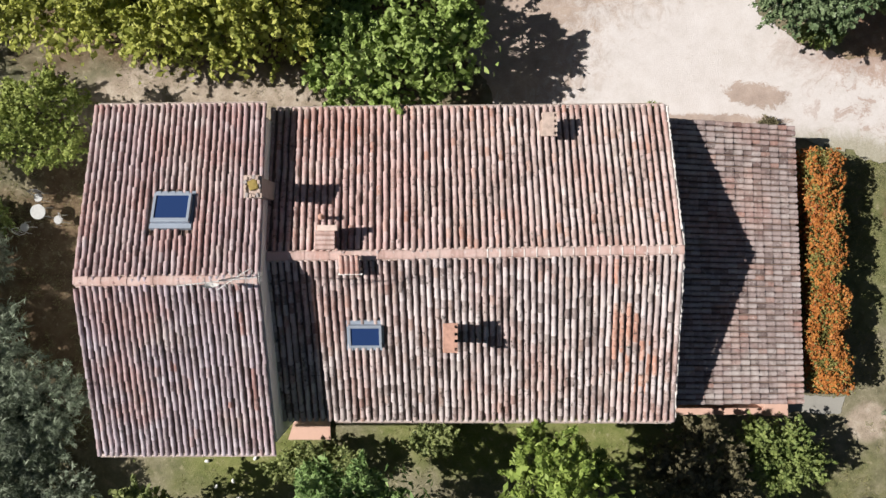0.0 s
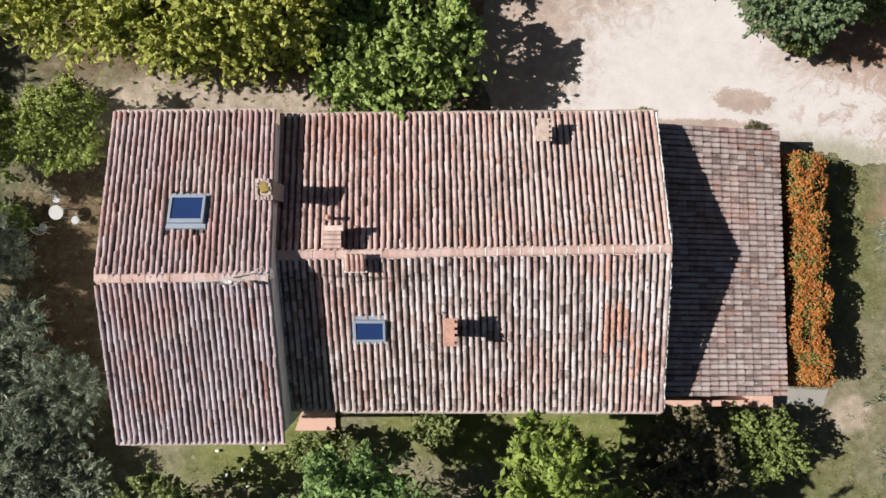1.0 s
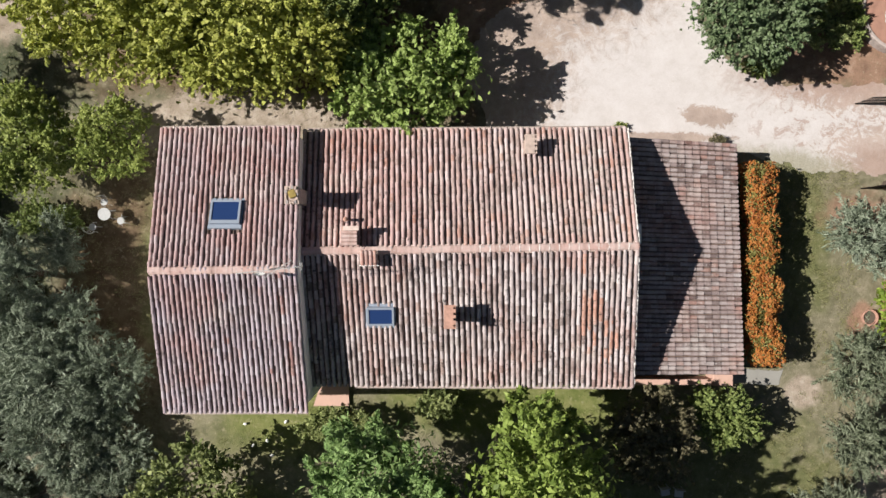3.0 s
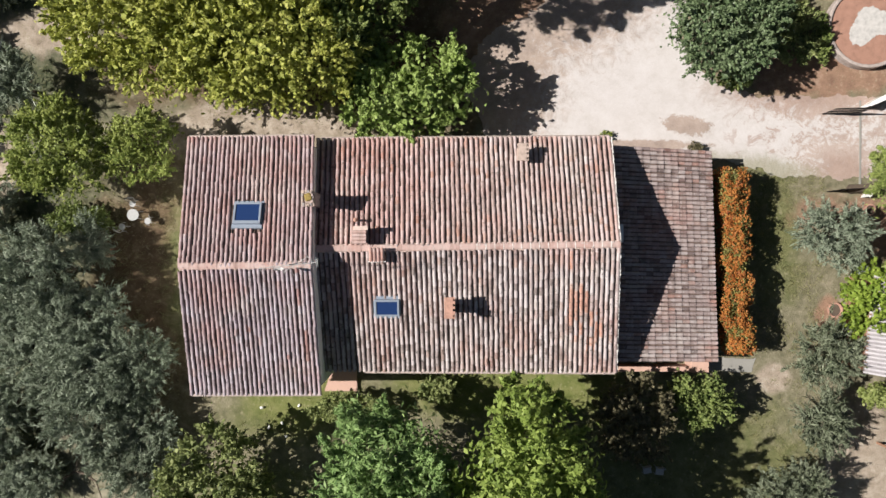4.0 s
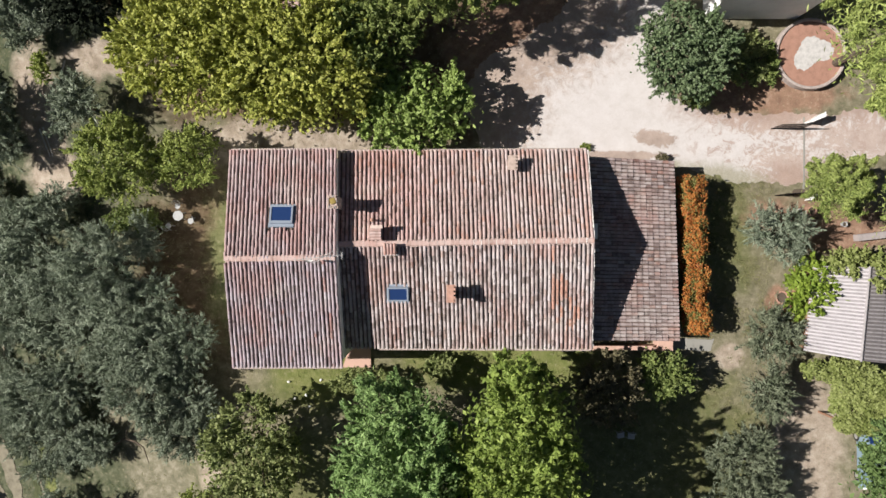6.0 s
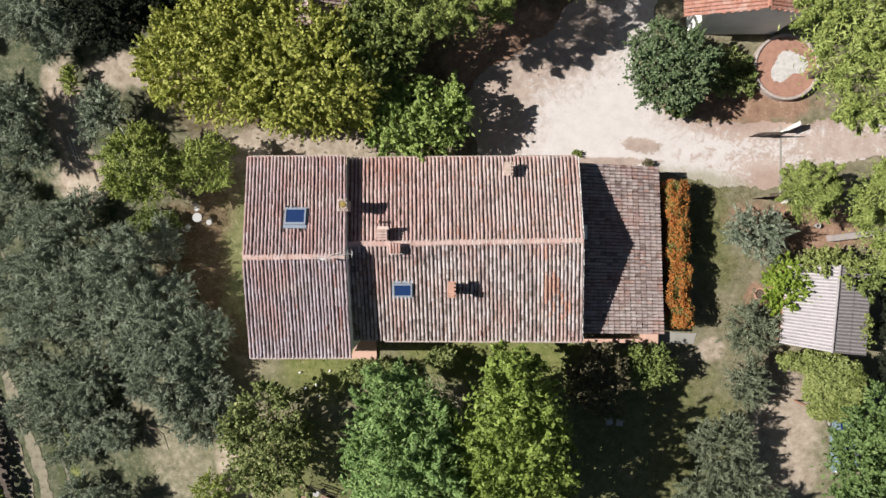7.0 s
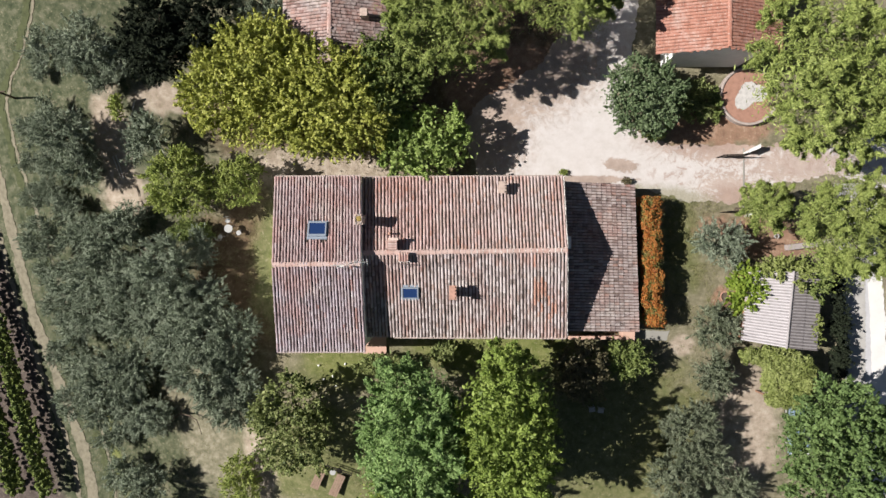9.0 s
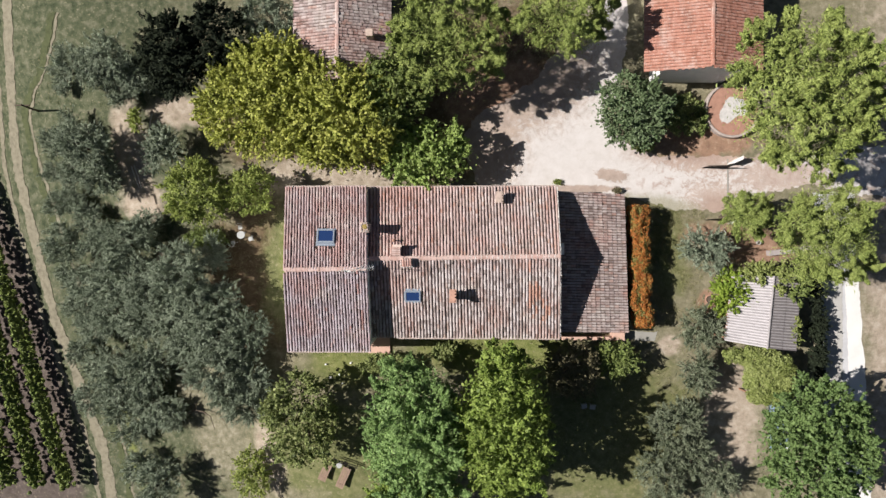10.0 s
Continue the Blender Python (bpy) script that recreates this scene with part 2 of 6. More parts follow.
LEAF = {
    "bright": mat_leaf("bright_leaves", [(0, (0.15, 0.21, 0.045)), (0.5, (0.30, 0.405, 0.105)), (1, (0.46, 0.57, 0.20))]),
    "yellow": mat_leaf("yellow_green_leaves", [(0, (0.18, 0.21, 0.045)), (0.5, (0.37, 0.41, 0.088)), (1, (0.57, 0.57, 0.155))]),
    "deep": mat_leaf("deep_green_leaves", [(0, (0.07, 0.12, 0.039)), (0.5, (0.145, 0.225, 0.0754)), (1, (0.25, 0.345, 0.124))]),
    "trellis": mat_leaf("grapevine_leaves", [(0, (0.05, 0.075, 0.018)), (0.5, (0.13, 0.175, 0.04)), (1, (0.25, 0.30, 0.08))], 0.1),
    "lawn": mat_leaf("light_green_leaves", [(0, (0.125, 0.175, 0.04)), (0.5, (0.265, 0.33, 0.08)), (1, (0.43, 0.47, 0.14))]),
    "fresh": mat_leaf("fresh_green_leaves", [(0, (0.11, 0.17, 0.02)), (0.5, (0.22, 0.32, 0.045)), (1, (0.36, 0.45, 0.08))]),
    "russet": mat_leaf("dull_brown_green_leaves", [(0, (0.08, 0.07, 0.04)), (0.5, (0.15, 0.14, 0.075)), (1, (0.25, 0.22, 0.13))]),
    "green": mat_leaf("green_leaves", [(0, (0.095, 0.14, 0.04)), (0.5, (0.185, 0.245, 0.072)), (1, (0.30, 0.35, 0.115))]),
    "cool": mat_leaf("cool_green_leaves", [(0, (0.095, 0.165, 0.055)), (0.5, (0.205, 0.325, 0.108)), (1, (0.375, 0.515, 0.195))]),
    "lime": mat_leaf("lime_green_leaves", [(0, (0.10, 0.15, 0.03)), (0.5, (0.22, 0.305, 0.064)), (1, (0.375, 0.465, 0.12))]),
    "dark": mat_leaf("dark_leaves", [(0, (0.08, 0.11, 0.035)), (0.5, (0.19, 0.235, 0.08)), (1, (0.42, 0.46, 0.19))]),
    # near-black: deep shade is put into this leaf colour
    "black": mat_leaf("shade_black_leaves", [(0, (0.010, 0.014, 0.008)), (0.5, (0.015, 0.021, 0.012)), (1, (0.024, 0.032, 0.016))], 0.1, 0.95),
    "glossy": mat_leaf("glossy_dark_leaves", [(0, (0.06, 0.10, 0.045)), (0.5, (0.13, 0.185, 0.085)), (1, (0.23, 0.29, 0.155))], 0.2, 0.4),
    "olive": mat_leaf("olive_leaves", [(0, (0.10, 0.132, 0.082)), (0.5, (0.215, 0.258, 0.178)), (1, (0.40, 0.445, 0.335))], 0.2, 0.5, 0.5),
    "olive_dusky": mat_leaf("dusky_olive_leaves", [(0, (0.065, 0.084, 0.045)), (0.5, (0.15, 0.178, 0.108)), (1, (0.32, 0.35, 0.24))], 0.2, 0.5, 0.3),
    "pine": mat_leaf("pine_needles", [(0, (0.07, 0.105, 0.0234)), (0.5, (0.21, 0.27, 0.065)), (1, (0.42, 0.475, 0.15))], 0.15),
    "vine": mat_leaf("vine_leaves", [(0, (0.14, 0.175, 0.039)), (0.5, (0.26, 0.31, 0.091)), (1, (0.40, 0.435, 0.169))]),
    "berry": mat_leaf("orange_berries", [(0, (0.17, 0.045, 0.015)), (0.5, (0.32, 0.10, 0.023)), (1, (0.48, 0.21, 0.055))], 0.1),
    "thorn": mat_leaf("firethorn_leaves", [(0, (0.06, 0.068, 0.022)), (0.5, (0.145, 0.145, 0.042)), (1, (0.28, 0.25, 0.075))], 0.1),
    "grass": mat_leaf("grass_blades", [(0, (0.15, 0.165, 0.06)), (0.5, (0.22, 0.225, 0.09)), (1, (0.34, 0.31, 0.16))], 0.3),
}

# ---- building blocks ----
ORIGIN = {}


def thing(name, x, y, z, label, category, group="", kind=""):
    """A top-level thing: an Empty at its base."""
    ob = new(name)
    ob.location = (x, y, z)
    ORIGIN[ob] = Vector((x, y, z))
    return tagged(ob, label, category, group, kind)


def put_mesh(name, mesh, material, parent=None, label=""):
    ob = new(name, mesh)
    if material and not mesh.materials:
        mesh.materials.append(material)
    if parent:
        ob.parent = parent
        ORIGIN[ob] = ORIGIN[parent]
    else:
        ORIGIN[ob] = Vector((0, 0, 0))
    return tagged(ob, label) if label else ob


def part(name, bm, material, parent=None, label="", smooth=False):
    """Links a bmesh, drawn in world places, as one mesh under a thing or a part."""
    mesh = bpy.data.meshes.new(name)
    if parent:
        bmesh.ops.translate(bm, verts=bm.verts, vec=-ORIGIN[parent])
    bm.to_mesh(mesh)
    bm.free()
    if smooth:
        mesh.shade_smooth()
    return put_mesh(name, mesh, material, parent, label)


def box(bm, x0, x1, y0, y1, z0, z1, bevel=0.0, turn=None):
    made = bmesh.ops.create_cube(bm, size=1.0)["verts"]
    m = Matrix.Translation(((x0 + x1) / 2, (y0 + y1) / 2, (z0 + z1) / 2)) @ Matrix.Diagonal((x1 - x0, y1 - y0, z1 - z0, 1))
    if turn:
        m = turn @ m
    bmesh.ops.transform(bm, matrix=m, verts=made)
    if bevel:
        edges = list({e for v in made for e in v.link_edges})
        bmesh.ops.bevel(bm, geom=edges, offset=bevel, segments=2, affect="EDGES", profile=0.6)
    return made


def tube(bm, points, radii, sides=8):
    """A tapered tube through points."""
    rings = []
    points = [Vector(p) for p in points]
    for n, p in enumerate(points):
        way = (points[min(n + 1, len(points) - 1)] - points[max(n - 1, 0)]).normalized()
        side = way.cross(Vector((0.31, 0.9, 0.3))).normalized()
        other = way.cross(side)
        rings.append([bm.verts.new(p + radii[n] * (math.cos(a) * side + math.sin(a) * other)) for a in (2 * math.pi * k / sides for k in range(sides))])
    for a, b in zip(rings, rings[1:]):
        for k in range(sides):
            bm.faces.new((a[k], a[(k + 1) % sides], b[(k + 1) % sides], b[k]))
    bm.faces.new(rings[0][::-1])
    bm.faces.new(rings[-1])


def solid(bm, below, above):
    """A closed block between two outlines of as many corners."""
    a, b = [bm.verts.new(p) for p in below], [bm.verts.new(p) for p in above]
    bm.faces.new(a[::-1])
    bm.faces.new(b)
    for n in range(len(a)):
        k = (n + 1) % len(a)
        bm.faces.new((a[n], a[k], b[k], b[n]))


def quads_mesh(name, verts, size=4):
    """A mesh of separate faces of that many corners each, from an array of corners."""
    verts = np.asarray(verts, np.float32).reshape(-1, 3)
    count = len(verts) // size
    mesh = bpy.data.meshes.new(name)
    mesh.vertices.add(len(verts))
    mesh.vertices.foreach_set("co", verts.ravel())
    mesh.loops.add(len(verts))
    mesh.loops.foreach_set("vertex_index", np.arange(len(verts), dtype=np.int32))
    mesh.polygons.add(count)
    mesh.polygons.foreach_set("loop_start", np.arange(0, len(verts), size, dtype=np.int32))
    mesh.update(calc_edges=True)
    mesh.validate()
    return mesh


def fall(x, y):
    """The ground's height: level round the house, falling away to the vineyard."""
    s = 0.40 * (-x - 17.5) + 0.25 * (-y - 4)
    s = np.logaddexp(0, s * 1.2) / 1.2
    s = 9.0 * np.tanh(s / 9.0)
    return -s


def high(x, y):
    return float(fall(np.float64(x), np.float64(y)))


from mathutils import geometry


# ---- ground ----
def ellipse_mask(n, x, y, spots, wobble, soft=0.35):
    """1 inside the ellipses (x, y, rx, ry, turn), with ragged edges."""
    out = None
    for cx, cy, rx, ry, turn in spots:
        c, s = math.cos(radians(turn)), math.sin(radians(turn))
        dx, dy = n.math("SUBTRACT", x, cx), n.math("SUBTRACT", y, cy)
        u = n.math("MULTIPLY_ADD", dx, c / rx, n.math("MULTIPLY", dy, s / rx))
        v = n.math("MULTIPLY_ADD", dx, -s / ry, n.math("MULTIPLY", dy, c / ry))
        r = n.math("SQRT", n.math("MULTIPLY_ADD", u, u, n.math("MULTIPLY", v, v)))
        r = n.math("ADD", r, wobble)
        inside = n.math("SUBTRACT", 1.0, n.band(r, 1 - soft, 1 + soft))
        out = inside if out is None else n.math("MAXIMUM", out, inside)
    return out


def mat_ground():
    n = Nodes("earth_and_grass", 0.95)
    split = n.node("SeparateXYZ")
    n.link(n.spot(), split.inputs[0])
    x, y = split.outputs[0], split.outputs[1]
    rag = n.math("MULTIPLY", n.math("SUBTRACT", n.noise(0.6, 6, rough=0.65), 0.5), 1.6)
    mid, fine = n.noise(1.8, 6, rough=0.65), n.noise(14, 5, rough=0.7)
    dry = n.ramp(mid, [(0.3, (0.12, 0.11, 0.068)), (0.5, (0.19, 0.172, 0.112)), (0.7, (0.28, 0.245, 0.175))])
    lawn = n.ramp(mid, [(0.3, (0.085, 0.095, 0.037)), (0.5, (0.14, 0.145, 0.062)), (0.75, (0.215, 0.20, 0.105))])
    soil = n.ramp(mid, [(0.3, (0.075, 0.048, 0.03)), (0.5, (0.125, 0.085, 0.052)), (0.75, (0.20, 0.15, 0.095))])
    pale = n.ramp(mid, [(0.3, (0.25, 0.20, 0.15)), (0.5, (0.36, 0.295, 0.235)), (0.7, (0.46, 0.395, 0.325))])
    meadow = n.ramp(mid, [(0.32, (0.032, 0.044, 0.022)), (0.5, (0.082, 0.092, 0.052)), (0.68, (0.165, 0.158, 0.108))])
    rust = n.ramp(mid, [(0.3, (0.20, 0.12, 0.085)), (0.55, (0.29, 0.18, 0.125)), (0.75, (0.40, 0.28, 0.21))])
    base = n.mix(ellipse_mask(n, x, y, [(-34, 2, 17, 60, 0)], rag), dry, meadow)
    base = n.mix(ellipse_mask(n, x, y, [(-14.5, -1.5, 4.2, 6.5, 0), (-9, 9.5, 9, 3, 0), (3.5, 15, 6.5, 5, 0), (-1, 10, 5, 4, 0)], rag), base, soil)
    base = n.mix(ellipse_mask(n, x, y, [(-12.9, -1.0, 1.7, 5.0, 0), (-8, -8.5, 3.5, 2.2, 0), (-9, -16, 6, 4, 0), (12, -14, 8, 6, 0), (17.0, 0.2, 1.8, 3.8, 0)], rag), base, lawn)
    green = n.ramp(mid, [(0.3, (0.10, 0.125, 0.03)), (0.5, (0.16, 0.175, 0.058)), (0.75, (0.225, 0.22, 0.09))])
    base = n.mix(ellipse_mask(n, x, y, [(4, -7.6, 7, 1.8, 0), (-8, -8.0, 2.5, 1.6, 0), (-12.2, -0.5, 1.0, 4.0, 0), (-27.2, -16.5, 0.45, 3.5, 12)], n.math("MULTIPLY", rag, 0.6), 0.4), base, green)
    base = n.mix(ellipse_mask(n, x, y, [(-25.1, 7.6, 1.5, 4.8, 8), (-21.3, 11.2, 2.6, 1.1, 0), (-22.8, -0.5, 0.6, 1.3, 0), (-24.4, 4.2, 2.0, 1.6, 0), (-9.8, 6.1, 6.0, 1.5, 0), (-14.4, -16.6, 1.0, 3.0, 15), (22.0, -13.0, 2.2, 5.0, 0), (17.3, -7.0, 0.9, 0.7, 0), (40.5, -6, 8, 40, 0)], rag, 0.3), base, pale)
    straw = n.ramp(mid, [(0.3, (0.105, 0.10, 0.062)), (0.5, (0.195, 0.178, 0.122)), (0.7, (0.32, 0.285, 0.215))])
    base = n.mix(ellipse_mask(n, x, y, [(-18.9, -14.8, 2.2, 3.6, 20), (-21.2, -10.9, 1.3, 1.4, 0)], rag, 0.4), base, straw)
    base = n.mix(ellipse_mask(n, x, y, [(19.5, 9.3, 4.8, 1.6, 0), (3.6, 12.6, 4.2, 2.6, 25), (23, 1.0, 4.5, 1.6, -10), (20.2, -3.6, 0.7, 1.0, 0)], rag, 0.25), base, rust)
    base = n.mix(ellipse_mask(n, x, y, [(-42, -12, 8.5, 26, 12)], n.math("MULTIPLY", rag, 0.15), 0.06), base, n.ramp(mid, [(0.3, (0.06, 0.045, 0.04)), (0.6, (0.12, 0.095, 0.085)), (0.75, (0.19, 0.155, 0.14))]))
    tuft = n.band(fine, 0.50, 0.66)
    base = n.mix(n.math("MULTIPLY", tuft, 0.5), base, n.mix(0.6, base, (0.06, 0.075, 0.02)))
    base = n.mix(n.math("MULTIPLY", n.band(n.noise(5, 4), 0.58, 0.7), 0.35), base, (0.42, 0.36, 0.25))
    n.colour(base)
    n.bump(n.mix(0.5, fine, n.noise(50, 3)), 0.8, 0.05)
    return n.mat


def axis_steps():
    near = list(np.arange(-60, 60.1, 0.75))
    far = [75, 95, 125, 170, 240, 350, 520, 800, 1300, 2000]
    return np.array([-f for f in far[::-1]] + near + far, float)


def build_ground():
    steps = axis_steps()
    gx, gy = np.meshgrid(steps, steps, indexing="ij")
    gz = fall(gx, gy)
    rough = 0.015 * np.sin(gx * 1.7 + np.sin(gy * 0.9)) * np.sin(gy * 1.3 + 2 * np.sin(gx * 0.6))
    gz = gz + rough * (np.hypot(gx, gy) < 70) - 0.03
    k = len(steps)
    index = np.arange(k * k).reshape(k, k)
    faces = np.stack([index[:-1, :-1], index[1:, :-1], index[1:, 1:], index[:-1, 1:]], -1).reshape(-1, 4)
    mesh = bpy.data.meshes.new("ground")
    mesh.from_pydata(np.stack([gx, gy, gz], -1).reshape(-1, 3).tolist(), [], faces.tolist())
    mesh.shade_smooth()
    return tagged(put_mesh("ground", mesh, mat_ground()), "dry grass, bare brown earth and pale soil round a farmhouse", "ground", kind="structure")


build_ground()


def sheet_on_ground(name, outline, material, lift, label, category, rag=0.25, step=0.09):
    """A thin layer over the ground with a ragged outline."""
    pts = []
    for (x0, y0), (x1, y1) in zip(outline, outline[1:] + outline[:1]):
        count = max(2, int(math.hypot(x1 - x0, y1 - y0) / step))
        for k in range(count):
            f = k / count
            x, y = x0 + (x1 - x0) * f, y0 + (y1 - y0) * f
            w = noise.noise_vector((x * 0.7, y * 0.7, 3.1)) * rag * 1.6 + noise.noise_vector((x * 2.4, y * 2.4, 7.7)) * rag * 0.8 + noise.noise_vector((x * 7, y * 7, 1.7)) * rag * 0.6
            pts.append((x + w.x, y + w.y))
    # inner points let the layer follow the ground
    xs, ys = [q[0] for q in pts], [q[1] for q in pts]
    ring = len(pts)
    inner = [(x, y) for x in np.arange(min(xs), max(xs), 1.5) for y in np.arange(min(ys), max(ys), 1.5)]
    edges = [(k, (k + 1) % ring) for k in range(ring)]
    flat, _, tris, *_ = geometry.delaunay_2d_cdt([Vector(q) for q in pts + inner], edges, [list(range(ring))], 1, 1e-5)
    bm = bmesh.new()
    top = [bm.verts.new((v.x, v.y, high(v.x, v.y) + lift - 0.008)) for v in flat]
    for t in tris:
        f = bm.faces.new([top[k] for k in t])
        f.normal_update()
        if f.normal.z < 0:
            f.normal_flip()
    bmesh.ops.delete(bm, geom=[v for v in bm.verts if not v.link_faces], context="VERTS")
    rim = [e for e in bm.edges if len(e.link_faces) == 1]
    made = bmesh.ops.extrude_edge_only(bm, edges=rim)["geom"]
    for v in made:
        if isinstance(v, bmesh.types.BMVert):
            v.co.z -= lift + 0.12
    return tagged(part(name, bm, material), label, category, kind="structure")


def mat_drive():
    n = Nodes("pale_gravel", 0.95)
    split = n.node("SeparateXYZ")
    n.link(n.spot(), split.inputs[0])
    x, y = split.outputs[0], split.outputs[1]
    mid, fine = n.noise(1.1, 7, rough=0.68), n.noise(22, 4, rough=0.7)
    base = n.ramp(mid, [(0.28, (0.46, 0.425, 0.405)), (0.5, (0.53, 0.495, 0.482)), (0.72, (0.58, 0.55, 0.542))])
    rag = n.math("MULTIPLY", n.math("SUBTRACT", n.noise(2.2, 9, rough=0.8, where=n.warped()), 0.5), 6.0)
    worn = ellipse_mask(n, x, y, [(26, 6.3, 4, 1.3, 0), (20.4, 7.4, 3, 0.9, 0), (20.8, 4.6, 2.2, 1.2, 0)], rag, 0.3)
    base = n.mix(n.math("MULTIPLY", worn, 0.82), base, n.ramp(mid, [(0.3, (0.27, 0.18, 0.135)), (0.7, (0.42, 0.31, 0.255))]))
    east = n.band(n.math("MULTIPLY_ADD", rag, 0.35, x), 12.5, 17.0)
    scuff = n.math("MULTIPLY", east, n.band(n.noise(1.1, 8, rough=0.74, where=n.warped(1.6, 0.45)), 0.525, 0.60))
    base = n.mix(n.math("MULTIPLY", scuff, 0.85), base, n.ramp(fine, [(0.3, (0.25, 0.165, 0.13)), (0.7, (0.38, 0.275, 0.23))]))
    tread = n.math("MULTIPLY", n.band(n.noise(3.2, 8, rough=0.75, where=n.warped(1.4, 0.35)), 0.57, 0.66), 0.35)
    base = n.mix(tread, base, (0.40, 0.345, 0.30))
    damp = ellipse_mask(n, x, y, [(12.75, 6.3, 1.25, 0.5, -8), (10.6, 5.25, 3.0, 0.3, 0)], n.math("MULTIPLY", rag, 0.4), 0.14)
    base = n.mix(n.math("MULTIPLY", damp, 0.9), base, n.ramp(mid, [(0.3, (0.20, 0.13, 0.095)), (0.7, (0.37, 0.27, 0.21))]))
    leaves = ellipse_mask(n, x, y, [(2.6, 9.4, 3.4, 4.4, 0), (5.8, 13.8, 6, 4.0, 20), (9.3, 18.0, 2.2, 3, 0)], n.math("MULTIPLY", rag, 0.4), 0.4)
    base = n.mix(n.math("MULTIPLY", leaves, 0.88), base, n.ramp(mid, [(0.3, (0.18, 0.115, 0.08)), (0.7, (0.40, 0.29, 0.215))]))
    # the gravel thins out into earth on one side and grass on the other
    earthy = ellipse_mask(n, x, y, [(19.0, 8.3, 4.6, 1.2, 0), (24.5, 8.4, 4, 1.0, 0), (21.0, 3.9, 1.2, 0.8, 0)], n.math("MULTIPLY", rag, 0.35), 0.5)
    base = n.mix(n.math("MULTIPLY", earthy, 0.9), base, n.ramp(mid, [(0.3, (0.22, 0.135, 0.10)), (0.7, (0.36, 0.24, 0.185))]))
    grassy = ellipse_mask(n, x, y, [(16.6, 3.9, 2.8, 0.8, -8), (13.9, 4.5, 0.7, 0.45, 0)], n.math("MULTIPLY", rag, 0.35), 0.5)
    base = n.mix(n.math("MULTIPLY", grassy, 0.85), base, n.ramp(fine, [(0.3, (0.17, 0.165, 0.095)), (0.7, (0.30, 0.275, 0.18))]))
    n.colour(n.mix(0.2, base, n.ramp(fine, [(0.3, (0.33, 0.28, 0.25)), (0.7, (0.74, 0.71, 0.69))])))
    n.bump(fine, 0.5, 0.03)
    return n.mat


DRIVE = [(2.4, 5.5), (7.3, 4.9), (13.4, 4.6), (15.7, 4.2), (17.9, 3.5), (21.8, 3.6), (25, 5.0), (28.0, 5.6), (34.1, 4.6), (48, 3.5), (48, 8.0), (34.1, 8.6), (28.5, 8.2), (22.3, 7.8), (17.4, 7.9), (15.7, 7.9), (13.0, 9.6), (12.2, 11.2), (13.5, 13.5), (14.0, 18), (14.0, 34), (9.6, 34), (9.2, 18), (7.0, 14.0), (4.2, 12.0), (1.5, 10.5), (1.0, 8.0)]
sheet_on_ground("driveway", DRIVE, mat_drive(), 0.02, "pale cream gravel driveway with worn brown patches", "driveway", rag=0.22)
sheet_on_ground("pavement", [(30.4, -26), (29.5, -12), (29.2, -2.4), (28.6, 5.0), (31.6, 5.0), (31.9, -2.2), (32.6, -26)], M["paving"], 0.008, "pale grey concrete strip beside the white lane", "pavement", rag=0.08)
sheet_on_ground("road", [(32.1, -26), (31.4, -10.3), (31.1, -2.8), (30.8, 5.0), (31.8, 5.0), (32.2, -2.8), (32.75, -10.3), (33.6, -26)], M["road"], 0.014, "pale concrete lane beside a brown field", "road", rag=0.08)
sheet_on_ground("road_shoulder", [(29.4, -26), (29.4, -2.1), (29.3, 5.0), (30.9, 5.0), (30.9, -2.2), (30.9, -26)], M["concrete_grey"], 0.018, "grey worn wheel band along the concrete lane", "road", rag=0.08)
sheet_on_ground("pavement", [(13.6, -6.5), (16.2, -6.7), (16.4, -6.05), (13.4, -5.85)], M["concrete"], 0.012, "grey concrete path at the end of the hedge", "pavement", rag=0.08)


def strip(points, width):
    """The outline of a band of even width along points."""
    left, right = [], []
    for n, (x, y) in enumerate(points):
        (xa, ya), (xb, yb) = points[max(0, n - 1)], points[min(len(points) - 1, n + 1)]
        d = math.hypot(xb - xa, yb - ya)
        nx, ny = -(yb - ya) / d * width / 2, (xb - xa) / d * width / 2
        left.append((x + nx, y + ny))
        right.append((x - nx, y - ny))
    return left + right[::-1]


TRACK = [(-34.9, 34), (-35.5, 19.5), (-35.9, 15.3), (-36.15, 11.7), (-36.3, 7.2), (-35.2, 1.0), (-33.9, -5.3), (-31.9, -11.1), (-29.9, -17.1), (-29.3, -21.1), (-28.5, -30)]
M["track"] = mat_plain("dry_earth_track", (0.215, 0.192, 0.14), 0.95, vary=0.5, scale=3.0, relief=0.5)
M["ditch"] = mat_plain("weedy_ditch", (0.075, 0.085, 0.04), 0.95, vary=0.5, scale=3, relief=0.6)
sheet_on_ground("farm_track", strip(TRACK, 0.9), M["track"], 0.015, "pale earth wheel track along the vineyard", "track", rag=0.14)
sheet_on_ground("farm_track", strip([(x - 1.25, y) for x, y in TRACK], 0.4), M["track"], 0.015, "faint earth wheel track in grass", "track", rag=0.14)
DITCH = [(-31.5, 19), (-32.15, 16.3), (-35.0, 11.7), (-34.45, 7.6), (-33.1, 2.4), (-30.9, -5.2), (-29.3, -12.0), (-27.7, -21), (-26.5, -30)]
sheet_on_ground("ditch", strip(DITCH, 0.55), M["ditch"], 0.012, "narrow weedy ditch through the grass", "ditch", rag=0.2)
sheet_on_ground("farm_track", strip([(x + 0.5, y) for x, y in DITCH], 0.22), M["track"], 0.015, "thin pale footpath beside the ditch", "path", rag=0.15)

